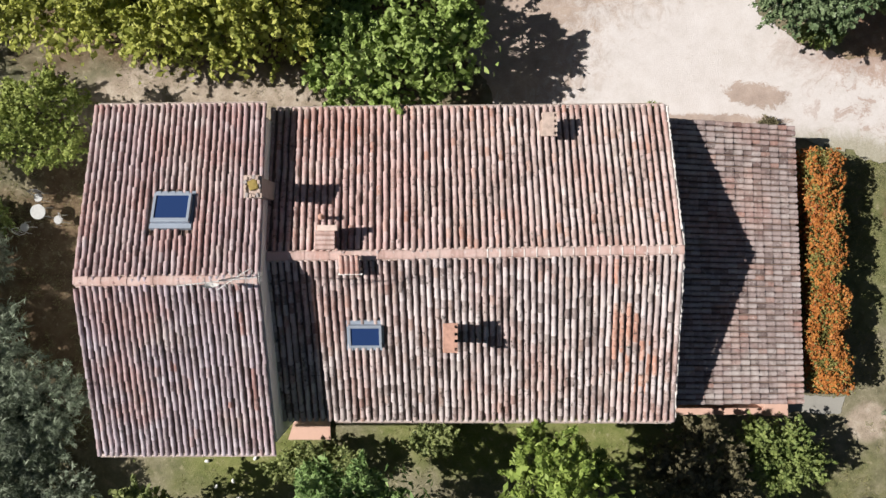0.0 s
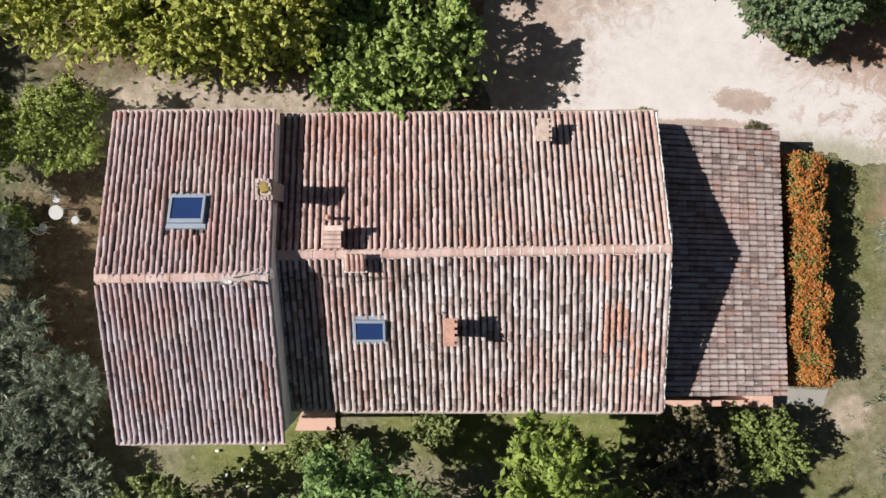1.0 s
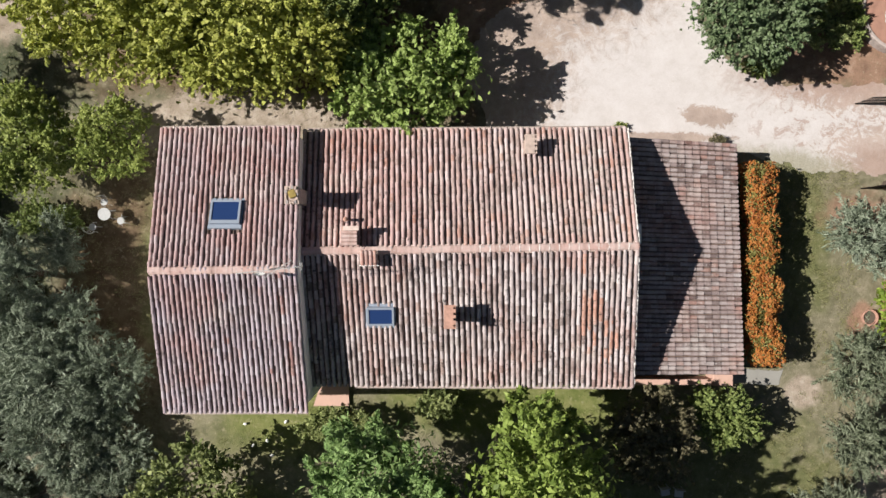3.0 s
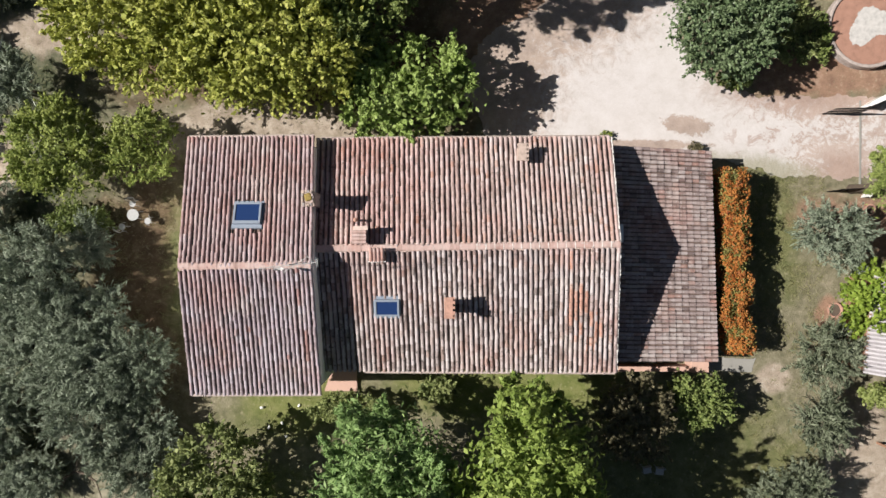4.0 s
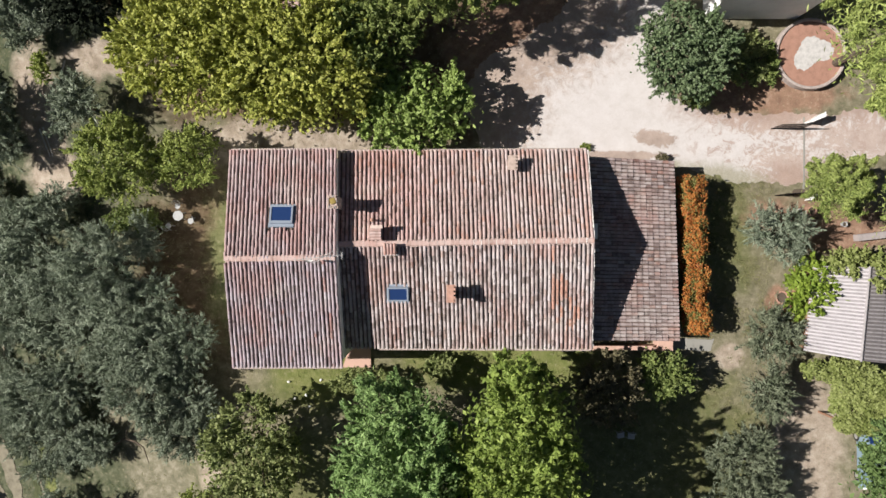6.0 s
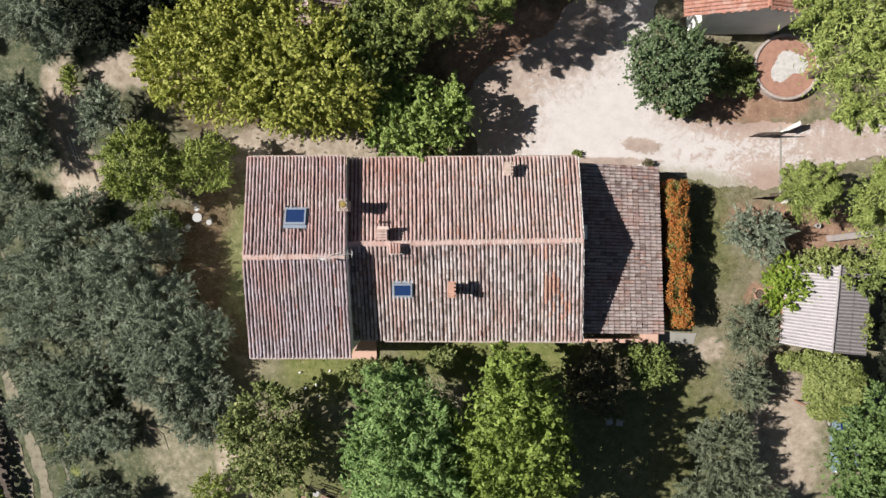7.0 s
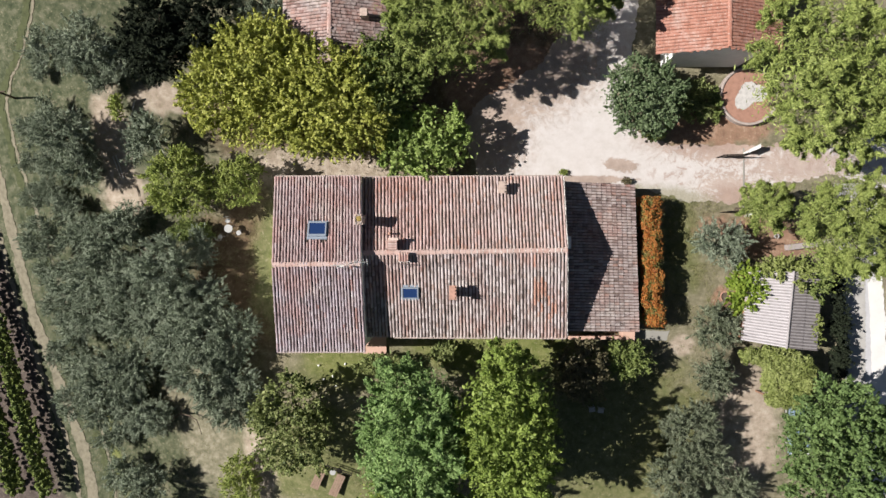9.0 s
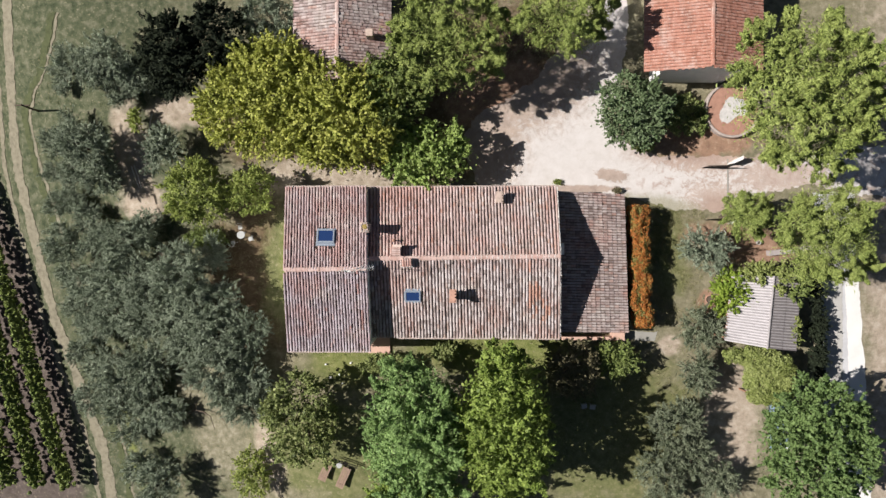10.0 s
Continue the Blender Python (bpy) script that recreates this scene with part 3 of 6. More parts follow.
# ---- clay roofs ----
def tile_shape(length=0.46, wide=0.152, narrow=0.118, rise=0.078, sides=6):
    """A cover tile: a tapered half pipe, its lower end thick. Downhill is +y."""
    verts, faces = [], []
    for y, w, lift in ((0, narrow, 0.0), (length, wide, 0.008)):
        for k in range(sides + 1):
            a = math.pi * k / sides
            verts.append((-math.cos(a) * w / 2, y, math.sin(a) * rise * w / wide + lift))
    for k in range(sides + 1):
        a = math.pi * k / sides
        verts.append((-math.cos(a) * wide * 0.40, length, math.sin(a) * rise * 0.72 + 0.012))
    m = sides + 1
    for k in range(sides):
        faces.append((k, k + 1, m + k + 1, m + k))
        faces.append((m + k, m + k + 1, 2 * m + k + 1, 2 * m + k))
    return np.array(verts), faces


def crisp_lip(mesh, each, sides=6):
    """Keeps the edge of every tile's thick lower end sharp."""
    ends = np.empty(len(mesh.edges) * 2, np.int32)
    mesh.edges.foreach_get("vertices", ends)
    ends = ends.reshape(-1, 2) % each
    ring = (ends >= sides + 1) & (ends < 2 * (sides + 1))
    mesh.shade_smooth()
    mesh.edges.foreach_set("use_edge_sharp", ring.all(1))


def tile_mesh(name, material, **shape):
    verts, faces = tile_shape(**shape)
    mesh = bpy.data.meshes.new(name)
    mesh.from_pydata(verts.tolist(), [], faces)
    crisp_lip(mesh, len(verts))
    mesh.materials.append(material)
    return mesh


def joined_tiles(name, frames, material, parent, label, **shape):
    """Many tiles in one mesh, one for each 4 x 4 matrix."""
    verts, faces = tile_shape(**shape)
    frames = np.array([np.array(f) for f in frames])
    hom = np.c_[verts, np.ones(len(verts))]
    places = np.einsum("nij,kj->nki", frames, hom)[..., :3] - np.array(ORIGIN[parent])
    faces = np.array(faces)
    allf = (faces[None] + (np.arange(len(frames)) * len(verts))[:, None, None]).reshape(-1, 4)
    mesh = bpy.data.meshes.new(name)
    mesh.from_pydata(places.reshape(-1, 3).tolist(), [], allf.tolist())
    crisp_lip(mesh, len(verts))
    return tagged(put_mesh(name, mesh, material, parent), label, kind="stuff")


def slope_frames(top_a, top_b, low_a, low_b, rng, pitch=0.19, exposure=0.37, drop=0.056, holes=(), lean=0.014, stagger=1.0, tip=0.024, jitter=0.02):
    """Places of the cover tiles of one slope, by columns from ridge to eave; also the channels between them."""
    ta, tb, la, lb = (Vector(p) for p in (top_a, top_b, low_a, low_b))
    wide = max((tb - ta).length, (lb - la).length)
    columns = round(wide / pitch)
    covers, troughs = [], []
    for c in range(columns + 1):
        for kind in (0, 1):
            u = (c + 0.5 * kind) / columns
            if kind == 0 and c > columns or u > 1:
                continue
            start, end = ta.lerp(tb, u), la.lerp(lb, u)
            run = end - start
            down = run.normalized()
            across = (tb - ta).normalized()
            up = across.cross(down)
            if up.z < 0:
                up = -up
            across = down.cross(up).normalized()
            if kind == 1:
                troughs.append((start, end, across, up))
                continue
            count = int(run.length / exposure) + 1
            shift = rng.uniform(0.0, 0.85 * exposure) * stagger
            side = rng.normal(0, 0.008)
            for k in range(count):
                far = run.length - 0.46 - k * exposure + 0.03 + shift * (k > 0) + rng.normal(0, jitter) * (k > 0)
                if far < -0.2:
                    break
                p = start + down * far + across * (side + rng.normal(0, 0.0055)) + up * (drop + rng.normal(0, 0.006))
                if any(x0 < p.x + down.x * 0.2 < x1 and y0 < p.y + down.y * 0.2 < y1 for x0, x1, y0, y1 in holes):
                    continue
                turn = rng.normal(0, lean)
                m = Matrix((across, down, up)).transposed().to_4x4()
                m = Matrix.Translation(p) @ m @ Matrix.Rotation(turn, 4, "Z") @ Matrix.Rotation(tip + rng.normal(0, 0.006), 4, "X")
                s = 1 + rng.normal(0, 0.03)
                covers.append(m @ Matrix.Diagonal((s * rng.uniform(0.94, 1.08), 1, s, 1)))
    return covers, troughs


def trough_mesh(name, troughs, parent, material, width=0.15, depth=0.03, exposure=0.37):
    """The channel tiles, hollow side up, in short overlapping lengths."""
    out = []
    for start, end, across, up in troughs:
        run = end - start
        count = max(1, int(run.length / exposure))
        for k in range(count):
            a, b = start + run * (k / count), start + run * min(1.0, (k + 1.06) / count)
            a, b = a - up * 0.012, b + up * 0.006
            for x0, z0, x1, z1 in ((-0.5, 1.6, -0.22, 0.2), (-0.22, 0.2, 0.22, 0.2), (0.22, 0.2, 0.5, 1.6)):
                for p, x, z in ((a, x0, z0), (b, x0, z0), (b, x1, z1), (a, x1, z1)):
                    out.append(p + across * (x * width) + up * (z * depth) - ORIGIN[parent])
    ob = put_mesh(name, quads_mesh(name, [tuple(p) for p in out]), material, parent)
    return tagged(ob, kind="stuff")


def roof_slope(corners, parent, key, singles, seed, holes=(), shape={}, pitch=0.19, exposure=0.37, stagger=1.0, lean=0.018, tip=0.024, jitter=0.02):
    """A slope of tiles: those inside the stretch of the plan 'singles' are pieces of their own."""
    rng = np.random.default_rng(seed)
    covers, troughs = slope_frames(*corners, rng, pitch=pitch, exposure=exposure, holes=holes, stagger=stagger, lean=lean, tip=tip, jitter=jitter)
    x0, x1, y0, y1, most = singles
    mine, rest = [], []
    for m in covers:
        p = m.translation
        (mine if x0 < p.x < x1 and y0 < p.y < y1 and len(mine) < most else rest).append(m)
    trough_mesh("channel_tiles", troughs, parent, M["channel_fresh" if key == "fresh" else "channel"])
    if rest:
        joined_tiles("cover_tiles", rest, M[key + "_joined"], parent, "", **shape)
    LATER.append((mine, parent, key, shape))


LATER = []


def ridge_row(a, b, parent, seed, length=0.43, radius=0.145, name="ridge_tile", look_of="ridge", bed="mortar", joint=99.0):
    """A row of overlapping ridge tiles bedded in mortar."""
    rng = np.random.default_rng(seed)
    a, b = Vector(a), Vector(b)
    way = (b - a).normalized()
    side = Vector((0, 0, 1)).cross(way).normalized()
    up = way.cross(side)
    count = int((b - a).length / (length * 0.88))
    verts, faces = tile_shape(length=length, wide=radius * 2.04, narrow=radius * 1.98, rise=radius * 0.48, sides=8)
    mesh = bpy.data.meshes.new(name)
    mesh.from_pydata(verts.tolist(), [], faces)
    mesh.materials.append(M[look_of])
    for k in range(count):
        p = a + way * ((b - a).length * k / count) + up * rng.normal(0.065, 0.004) + side * rng.normal(0, 0.006)
        m = Matrix((side, way, up)).transposed().to_4x4()
        ob = new(name, mesh)
        ob.parent = parent
        ob.matrix_local = Matrix.Translation(p - ORIGIN[parent]) @ m @ Matrix.Rotation(rng.normal(0, 0.015), 4, "Z")
        if p.x > joint:
            # a thin smear of pale mortar over the overlap
            bm = bmesh.new()
            w = rng.uniform(0.022, 0.045)
            arc = [(radius * 1.06 * math.cos(math.pi * i / 8), radius * 0.5 * math.sin(math.pi * i / 8)) for i in range(9)]
            lines = [[bm.verts.new(p + way * (y + rng.normal(0, 0.006)) + side * q + up * (z + 0.014)) for q, z in arc] for y in (0.0, w)]
            for i in range(8):
                bm.faces.new((lines[0][i], lines[0][i + 1], lines[1][i + 1], lines[1][i]))
            part("mortar_joint", bm, M["verge"], parent)
    bm = bmesh.new()
    left = [a + side * radius * 1.25 - up * 0.03, b + side * radius * 1.25 - up * 0.03]
    right = [a - side * radius * 1.25 - up * 0.03, b - side * radius * 1.25 - up * 0.03]
    mid = [a + up * 0.09, b + up * 0.09]
    steps = count * 5
    rows = []
    for k in range(steps + 1):
        f = k / steps
        j = rng.normal(0, 0.014, 2)
        rows.append([bm.verts.new(left[0].lerp(left[1], f) + side * j[0]), bm.verts.new(mid[0].lerp(mid[1], f)), bm.verts.new(right[0].lerp(right[1], f) - side * j[1])])
    for r0, r1 in zip(rows, rows[1:]):
        bm.faces.new((r0[0], r0[1], r1[1], r1[0]))
        bm.faces.new((r0[1], r0[2], r1[2], r1[1]))
    part("ridge_mortar", bm, M[bed], parent)


def deck(bm, ta, tb, la, lb, thick=0.10):
    up = Vector((0, 0, 1))
    corners = [Vector(p) - up * 0.02 for p in (ta, tb, lb, la)]
    solid(bm, [p - up * thick for p in corners], corners)


def gutter(parent, a, b, name="gutter"):
    """A half-round gutter with brackets."""
    bm = bmesh.new()
    a, b = Vector(a), Vector(b)
    way = (b - a).normalized()
    side = way.cross(Vector((0, 0, 1))).normalized()
    rings = []
    for p in (a, b):
        ring = []
        for r in (0.062, 0.054):
            for k in range(7):
                w = math.pi * k / 6
                ring.append(bm.verts.new(p + side * math.cos(w) * r - Vector((0, 0, 1)) * math.sin(w) * r))
        rings.append(ring)
    for o in (0, 7):
        for k in range(6):
            bm.faces.new((rings[0][o + k], rings[0][o + k + 1], rings[1][o + k + 1], rings[1][o + k]))
    for k in (0, 6):
        bm.faces.new((rings[0][k], rings[1][k], rings[1][7 + k], rings[0][7 + k]))
    count = int((b - a).length / 1.1)
    for k in range(count + 1):
        p = a.lerp(b, (k + 0.5) / (count + 1))
        box(bm, p.x - 0.015, p.x + 0.015, p.y - 0.075, p.y + 0.075, p.z - 0.07, p.z + 0.012)
    return part(name, bm, M["gutter"], parent, "painted metal gutter")


# ---- the farmhouse ----
house = thing("farmhouse", 0, -0.5, 0, "old stone farmhouse with weathered clay tile roofs and a lean-to porch", "house")
HOUSE_SCALE = (1.016, 1.016, 0.905)
house.scale = HOUSE_SCALE


def wall_block(name, x0, x1, y0, y1, top, ridge=None, material="plaster", base=-0.3):
    """Walls as one block under the roof; ridge: y and height of the gables."""
    bm = bmesh.new()
    if ridge:
        ry, rz = ridge
        section = [(y0, base), (y1, base), (y1, top), (ry, rz), (y0, top)]
    else:
        section = [(y0, base), (y1, base), (y1, top), (y0, top)]
    solid(bm, [(x0, y, z) for y, z in section], [(x1, y, z) for y, z in section])
    bmesh.ops.recalc_face_normals(bm, faces=bm.faces)
    return part(name, bm, M[material], house)


# the taller wing
W_TOP_A, W_TOP_B = (-11.18, -0.94, 8.30), (-5.66, -0.87, 8.30)
W_N_A, W_N_B = (-11.48, 4.75, 5.86), (-5.92, 4.81, 5.84)
W_S_A, W_S_B = (-11.22, -6.64, 6.22), (-5.54, -6.62, 6.22)
# the long main range
M_TOP_A, M_TOP_B = (-5.62, -0.20, 7.05), (7.56, 0.0, 7.05)
M_N_A, M_N_B = (-5.80, 4.82, 4.80), (7.58, 4.92, 4.77)
M_S_A, M_S_B = (-5.50, -5.79, 4.74), (7.86, -5.85, 4.71)
# the lean-to porch
P_TOP_A, P_TOP_B = (7.50, 4.66, 3.72), (7.60, -5.46, 3.70)
P_LOW_A, P_LOW_B = (12.92, 4.48, 2.62), (13.24, -5.61, 2.64)

bm = bmesh.new()
section = [(-6.30, -0.3, -5.49), (4.40, -0.3, -5.84), (4.40, 6.0, -5.84), (-0.92, 8.14, -5.59), (-6.30, 6.1, -5.49)]
solid(bm, [(-10.95, y, z) for y, z, _ in section], [(x, y, z) for y, z, x in section])
bmesh.ops.recalc_face_normals(bm, faces=bm.faces)
part("wall", bm, M["plaster"], house)
wall_block("wall", -5.70, 7.42, -5.50, 4.50, 4.78, (-0.1, 6.85))
wall_block("wall", 7.5, 12.75, -5.2, 4.15, 2.4, None, "salmon")

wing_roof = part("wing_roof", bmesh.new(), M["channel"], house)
for name, corner_sets, owner in (("wing", ((W_TOP_A, W_TOP_B, W_N_A, W_N_B), (W_TOP_A, W_TOP_B, W_S_A, W_S_B)), wing_roof),):
    bm = bmesh.new()
    for c in corner_sets:
        deck(bm, *c)
    bmesh.ops.translate(bm, verts=bm.verts, vec=-ORIGIN[house])
    bm.to_mesh(owner.data)
    bm.free()
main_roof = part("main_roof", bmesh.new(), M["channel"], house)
bm = bmesh.new()
deck(bm, M_TOP_A, M_TOP_B, M_N_A, M_N_B)
deck(bm, M_TOP_A, M_TOP_B, M_S_A, M_S_B)
bmesh.ops.translate(bm, verts=bm.verts, vec=-ORIGIN[house])
bm.to_mesh(main_roof.data)
bm.free()
porch_roof = part("porch_roof", bmesh.new(), M["channel"], house)
bm = bmesh.new()
deck(bm, P_TOP_A, P_TOP_B, P_LOW_A, P_LOW_B)
bmesh.ops.translate(bm, verts=bm.verts, vec=-ORIGIN[house])
bm.to_mesh(porch_roof.data)
bm.free()

WING_TILE = dict(wide=0.152, narrow=0.118, rise=0.082)
MAIN_TILE = dict(wide=0.172, narrow=0.134, rise=0.094)
SKY_N = (-9.14, -7.80, 0.46, 1.80)
SKY_S = (-3.15, -1.98, -3.22, -2.32)
roof_slope((W_TOP_A, W_TOP_B, W_N_A, W_N_B), wing_roof, "red", (-8.0, -5.5, -1, 5, 150), 11, [SKY_N], shape=WING_TILE, pitch=0.2)
roof_slope((W_TOP_A, W_TOP_B, W_S_A, W_S_B), wing_roof, "lilac", (-8.0, -5.5, -7, 0, 150), 12, shape=WING_TILE, pitch=0.2)
roof_slope((M_TOP_A, M_TOP_B, M_N_A, M_N_B), main_roof, "old", (-1.4, 1.6, -1, 5, 150), 13, shape=MAIN_TILE, pitch=0.228)
roof_slope((M_TOP_A, M_TOP_B, M_S_A, M_S_B), main_roof, "pale", (-1.4, 1.4, -6, 0, 150), 14, [SKY_S], shape=MAIN_TILE, pitch=0.228)
roof_slope((P_TOP_A, P_TOP_B, P_LOW_A, P_LOW_B), porch_roof, "grey", (7.0, 14, -1.5, 1.5, 250), 15, pitch=0.205, exposure=0.36, shape=dict(wide=0.176, narrow=0.146, rise=0.082), stagger=0.0, lean=0.012, tip=0.055, jitter=0.006)
ridge_row(W_TOP_A, W_TOP_B, wing_roof, 21)
ridge_row((-5.6, -0.20, 7.08), (7.60, 0.0, 7.08), main_roof, 22, joint=1.0)


def verge_mortar(a, b, seed):
    """A lumpy line of pale mortar that closes the tiles at a gable."""
    rng = np.random.default_rng(seed)
    a, b = Vector(a), Vector(b)
    count = int((b - a).length / 0.09)
    points = [a.lerp(b, k / count) + Vector((rng.normal(0, 0.012), 0, rng.normal(0, 0.01))) for k in range(count + 1)]
    bm = bmesh.new()
    tube(bm, points, [rng.uniform(0.028, 0.058) for _ in points], 7)
    part("verge_mortar", bm, M["verge"], house, "pale lumpy lime mortar", smooth=True)


verge_mortar((7.66, 0.05, 7.10), (7.70, 4.95, 4.84), 31)
verge_mortar((7.66, -0.05, 7.10), (7.96, -5.88, 4.78), 32)
gutter(house, (-11.5, 4.85, 5.79), (-5.88, 4.91, 5.77))
gutter(house, (-11.28, -6.73, 6.15), (-5.5, -6.71, 6.15))
gutter(house, (-5.75, 4.92, 4.72), (7.62, 5.02, 4.70))
gutter(house, (-3.75, -5.91, 4.66), (7.90, -5.96, 4.64))


def tile_pieces():
    """The tiles that are objects of their own, on shared meshes."""
    meshes = {}
    for frames, parent, key, shape in LATER:
        if key not in meshes:
            meshes[key] = tile_mesh("roof_tile", M[key], **shape)
        for m in frames:
            ob = new("roof_tile", meshes[key])
            ob.parent = parent
            ob.matrix_local = Matrix.Translation(-ORIGIN[parent]) @ m


# ---- plants ----
def leaf_cloud(rng, lobes, number, size, aspect, tilt=0.6, droop=0.0, inner=0.25, lift=0.35, fuzz=0.16):
    """Leaves round the lobes (x, y, z, rx, ry, rz), as corners of four-sided folded leaves."""
    lobes = np.asarray(lobes, float)
    weight = lobes[:, 3] * lobes[:, 4]
    pick = rng.choice(len(lobes), number, p=weight / weight.sum())
    way = rng.normal(size=(number, 3))
    way[:, 2] += lift
    way /= np.linalg.norm(way, axis=1)[:, None]
    deep = np.where(rng.random(number) < inner, rng.uniform(0.3, 0.8, number), rng.uniform(0.78, 1.12, number) + np.abs(rng.normal(0, fuzz, number)))
    centre = lobes[pick, :3] + way * lobes[pick, 3:] * deep[:, None]
    face = way + rng.normal(size=(number, 3)) * tilt + np.array([0, 0, 0.45])
    face /= np.linalg.norm(face, axis=1)[:, None]
    along = rng.normal(size=(number, 3)) + way * 0.8 - np.array([0, 0, droop])
    along -= (along * face).sum(1)[:, None] * face
    along /= np.linalg.norm(along, axis=1)[:, None]
    side = np.cross(face, along)
    length = size * rng.uniform(0.65, 1.3, number)[:, None]
    width = length * aspect * rng.uniform(0.8, 1.2, number)[:, None]
    fold = face * width * 0.18
    return np.stack([centre - along * length * 0.5, centre + side * width * 0.5 + fold, centre + along * length * 0.5 - face * length * 0.08, centre - side * width * 0.5 + fold], 1)


def crown_boughs(rng, rx, ry, top, bottom, bough, density=1.0, rough=0.3, low=-0.35, hump=0.5):
    """Ends of the boughs, spread over an uneven dome: place and the way outward."""
    out = []
    mid, half = (top + bottom) / 2, (top - bottom) / 2
    bend = rng.uniform(0, 6.28, 3)
    shift = rng.uniform(0, 50, 3)
    count = max(12, int(density * 4.6 * rx * ry / (bough * bough)))
    for k in range(count):
        z = 1 - (1 - low) * (k + 0.5) / count
        a = k * 2.39996 + rng.normal(0, 0.35)
        r = math.sqrt(max(0.0, 1 - min(1, abs(z)) ** 2.2))
        swell = 1.03 + 0.06 * math.sin(2 * a + bend[0]) + 0.05 * math.sin(3 * a + bend[1]) + 0.04 * math.sin(5 * a + bend[2])
        x, y, h = rx * r * math.cos(a) * swell, ry * r * math.sin(a) * swell, half * z
        wave = noise.noise((x * 0.55 + shift[0], y * 0.55 + shift[1], h * 0.55 + shift[2]))
        push = 1 - rough * rng.uniform(0, 1) ** 2 - 0.12 * max(0.0, wave)
        lift = hump * (noise.noise((x * 0.8 + shift[2], y * 0.8 + shift[0], 4.0)) + rng.normal(0, 0.25))
        x, y, h = x * push, y * push, min(half, h * push + lift * (1 - 0.5 * r))
        way = Vector((x / (rx * rx), y / (ry * ry), h / (half * half) + 0.02))
        way.normalize()
        out.append((x, y, mid + h, way.x, way.y, way.z))
    return out


def bough_shoots(rng, boughs, bough, reach, splay, each=7, rise=0.35):
    """Leafy shoots that fan out from the end of every bough: place, way, length, radius."""
    out = []
    for x, y, z, wx, wy, wz in boughs:
        scale = rng.uniform(0.65, 1.25)
        for _ in range(each):
            d = np.array([wx, wy, wz + rise]) + rng.normal(0, splay, 3)
            d /= np.linalg.norm(d)
            long = reach * scale * rng.uniform(0.55, 1.2)
            j = rng.normal(0, 0.22 * bough * scale, 3)
            start = np.array([x, y, z]) - np.array([wx, wy, wz]) * reach * 0.75 + j
            out.append((*start, *d, long, bough * scale * rng.uniform(0.16, 0.3)))
    return out


def spray(rng, shoots, number, size, aspect, tilt=0.6, droop=0.0):
    """Leaves along shoots, as corners of four-sided folded leaves."""
    shoots = np.asarray(shoots, float)
    weight = shoots[:, 6] * shoots[:, 7]
    pick = rng.choice(len(shoots), number, p=weight / weight.sum())
    at, d, long, wide = shoots[pick, :3], shoots[pick, 3:6], shoots[pick, 6:7], shoots[pick, 7:8]
    s = rng.random((number, 1)) ** 0.75
    perp = rng.normal(size=(number, 3))
    perp -= (perp * d).sum(1)[:, None] * d
    perp /= np.linalg.norm(perp, axis=1)[:, None]
    centre = at + d * long * s + perp * wide * (1.1 - 0.75 * s) * np.sqrt(rng.random((number, 1)))
    face = perp * 0.7 + rng.normal(size=(number, 3)) * tilt + np.array([0, 0, 0.6])
    face /= np.linalg.norm(face, axis=1)[:, None]
    along = d * 1.1 + perp * 0.6 + rng.normal(size=(number, 3)) * 0.55 - np.array([0, 0, droop])
    along -= (along * face).sum(1)[:, None] * face
    along /= np.linalg.norm(along, axis=1)[:, None]
    side = np.cross(face, along)
    length = size * rng.uniform(0.6, 1.3, number)[:, None]
    width = length * aspect * rng.uniform(0.8, 1.2, number)[:, None]
    fold = face * width * 0.18
    return np.stack([centre - along * length * 0.5, centre + side * width * 0.5 + fold, centre + along * length * 0.5 - face * length * 0.08, centre - side * width * 0.5 + fold], 1)


def trunk_and_limbs(bm, rng, ends, fork, radius, limbs=12, x=0.0, y=0.0, z=0.0):
    lean = rng.normal(0, 0.12, 2)
    top = Vector((x + lean[0], y + lean[1], z + fork))
    tube(bm, [(x, y, z - 0.25), (x, y, z + 0.1), (x + lean[0] * 0.4, y + lean[1] * 0.4, z + fork * 0.5), tuple(top)], [radius * 1.5, radius * 1.1, radius * 0.9, radius * 0.8], 8)
    for k in rng.choice(len(ends), min(limbs, len(ends)), replace=False):
        end = (Vector(ends[k][:3]) * 0.92) + Vector((x, y, z))
        mid = top.lerp(end, 0.5) + Vector((0, 0, 0.12 * (end - top).length))
        tube(bm, [tuple(top - Vector((0, 0, 0.2))), tuple(mid), tuple(end)], [radius * 0.6, radius * 0.32, radius * 0.1], 5)


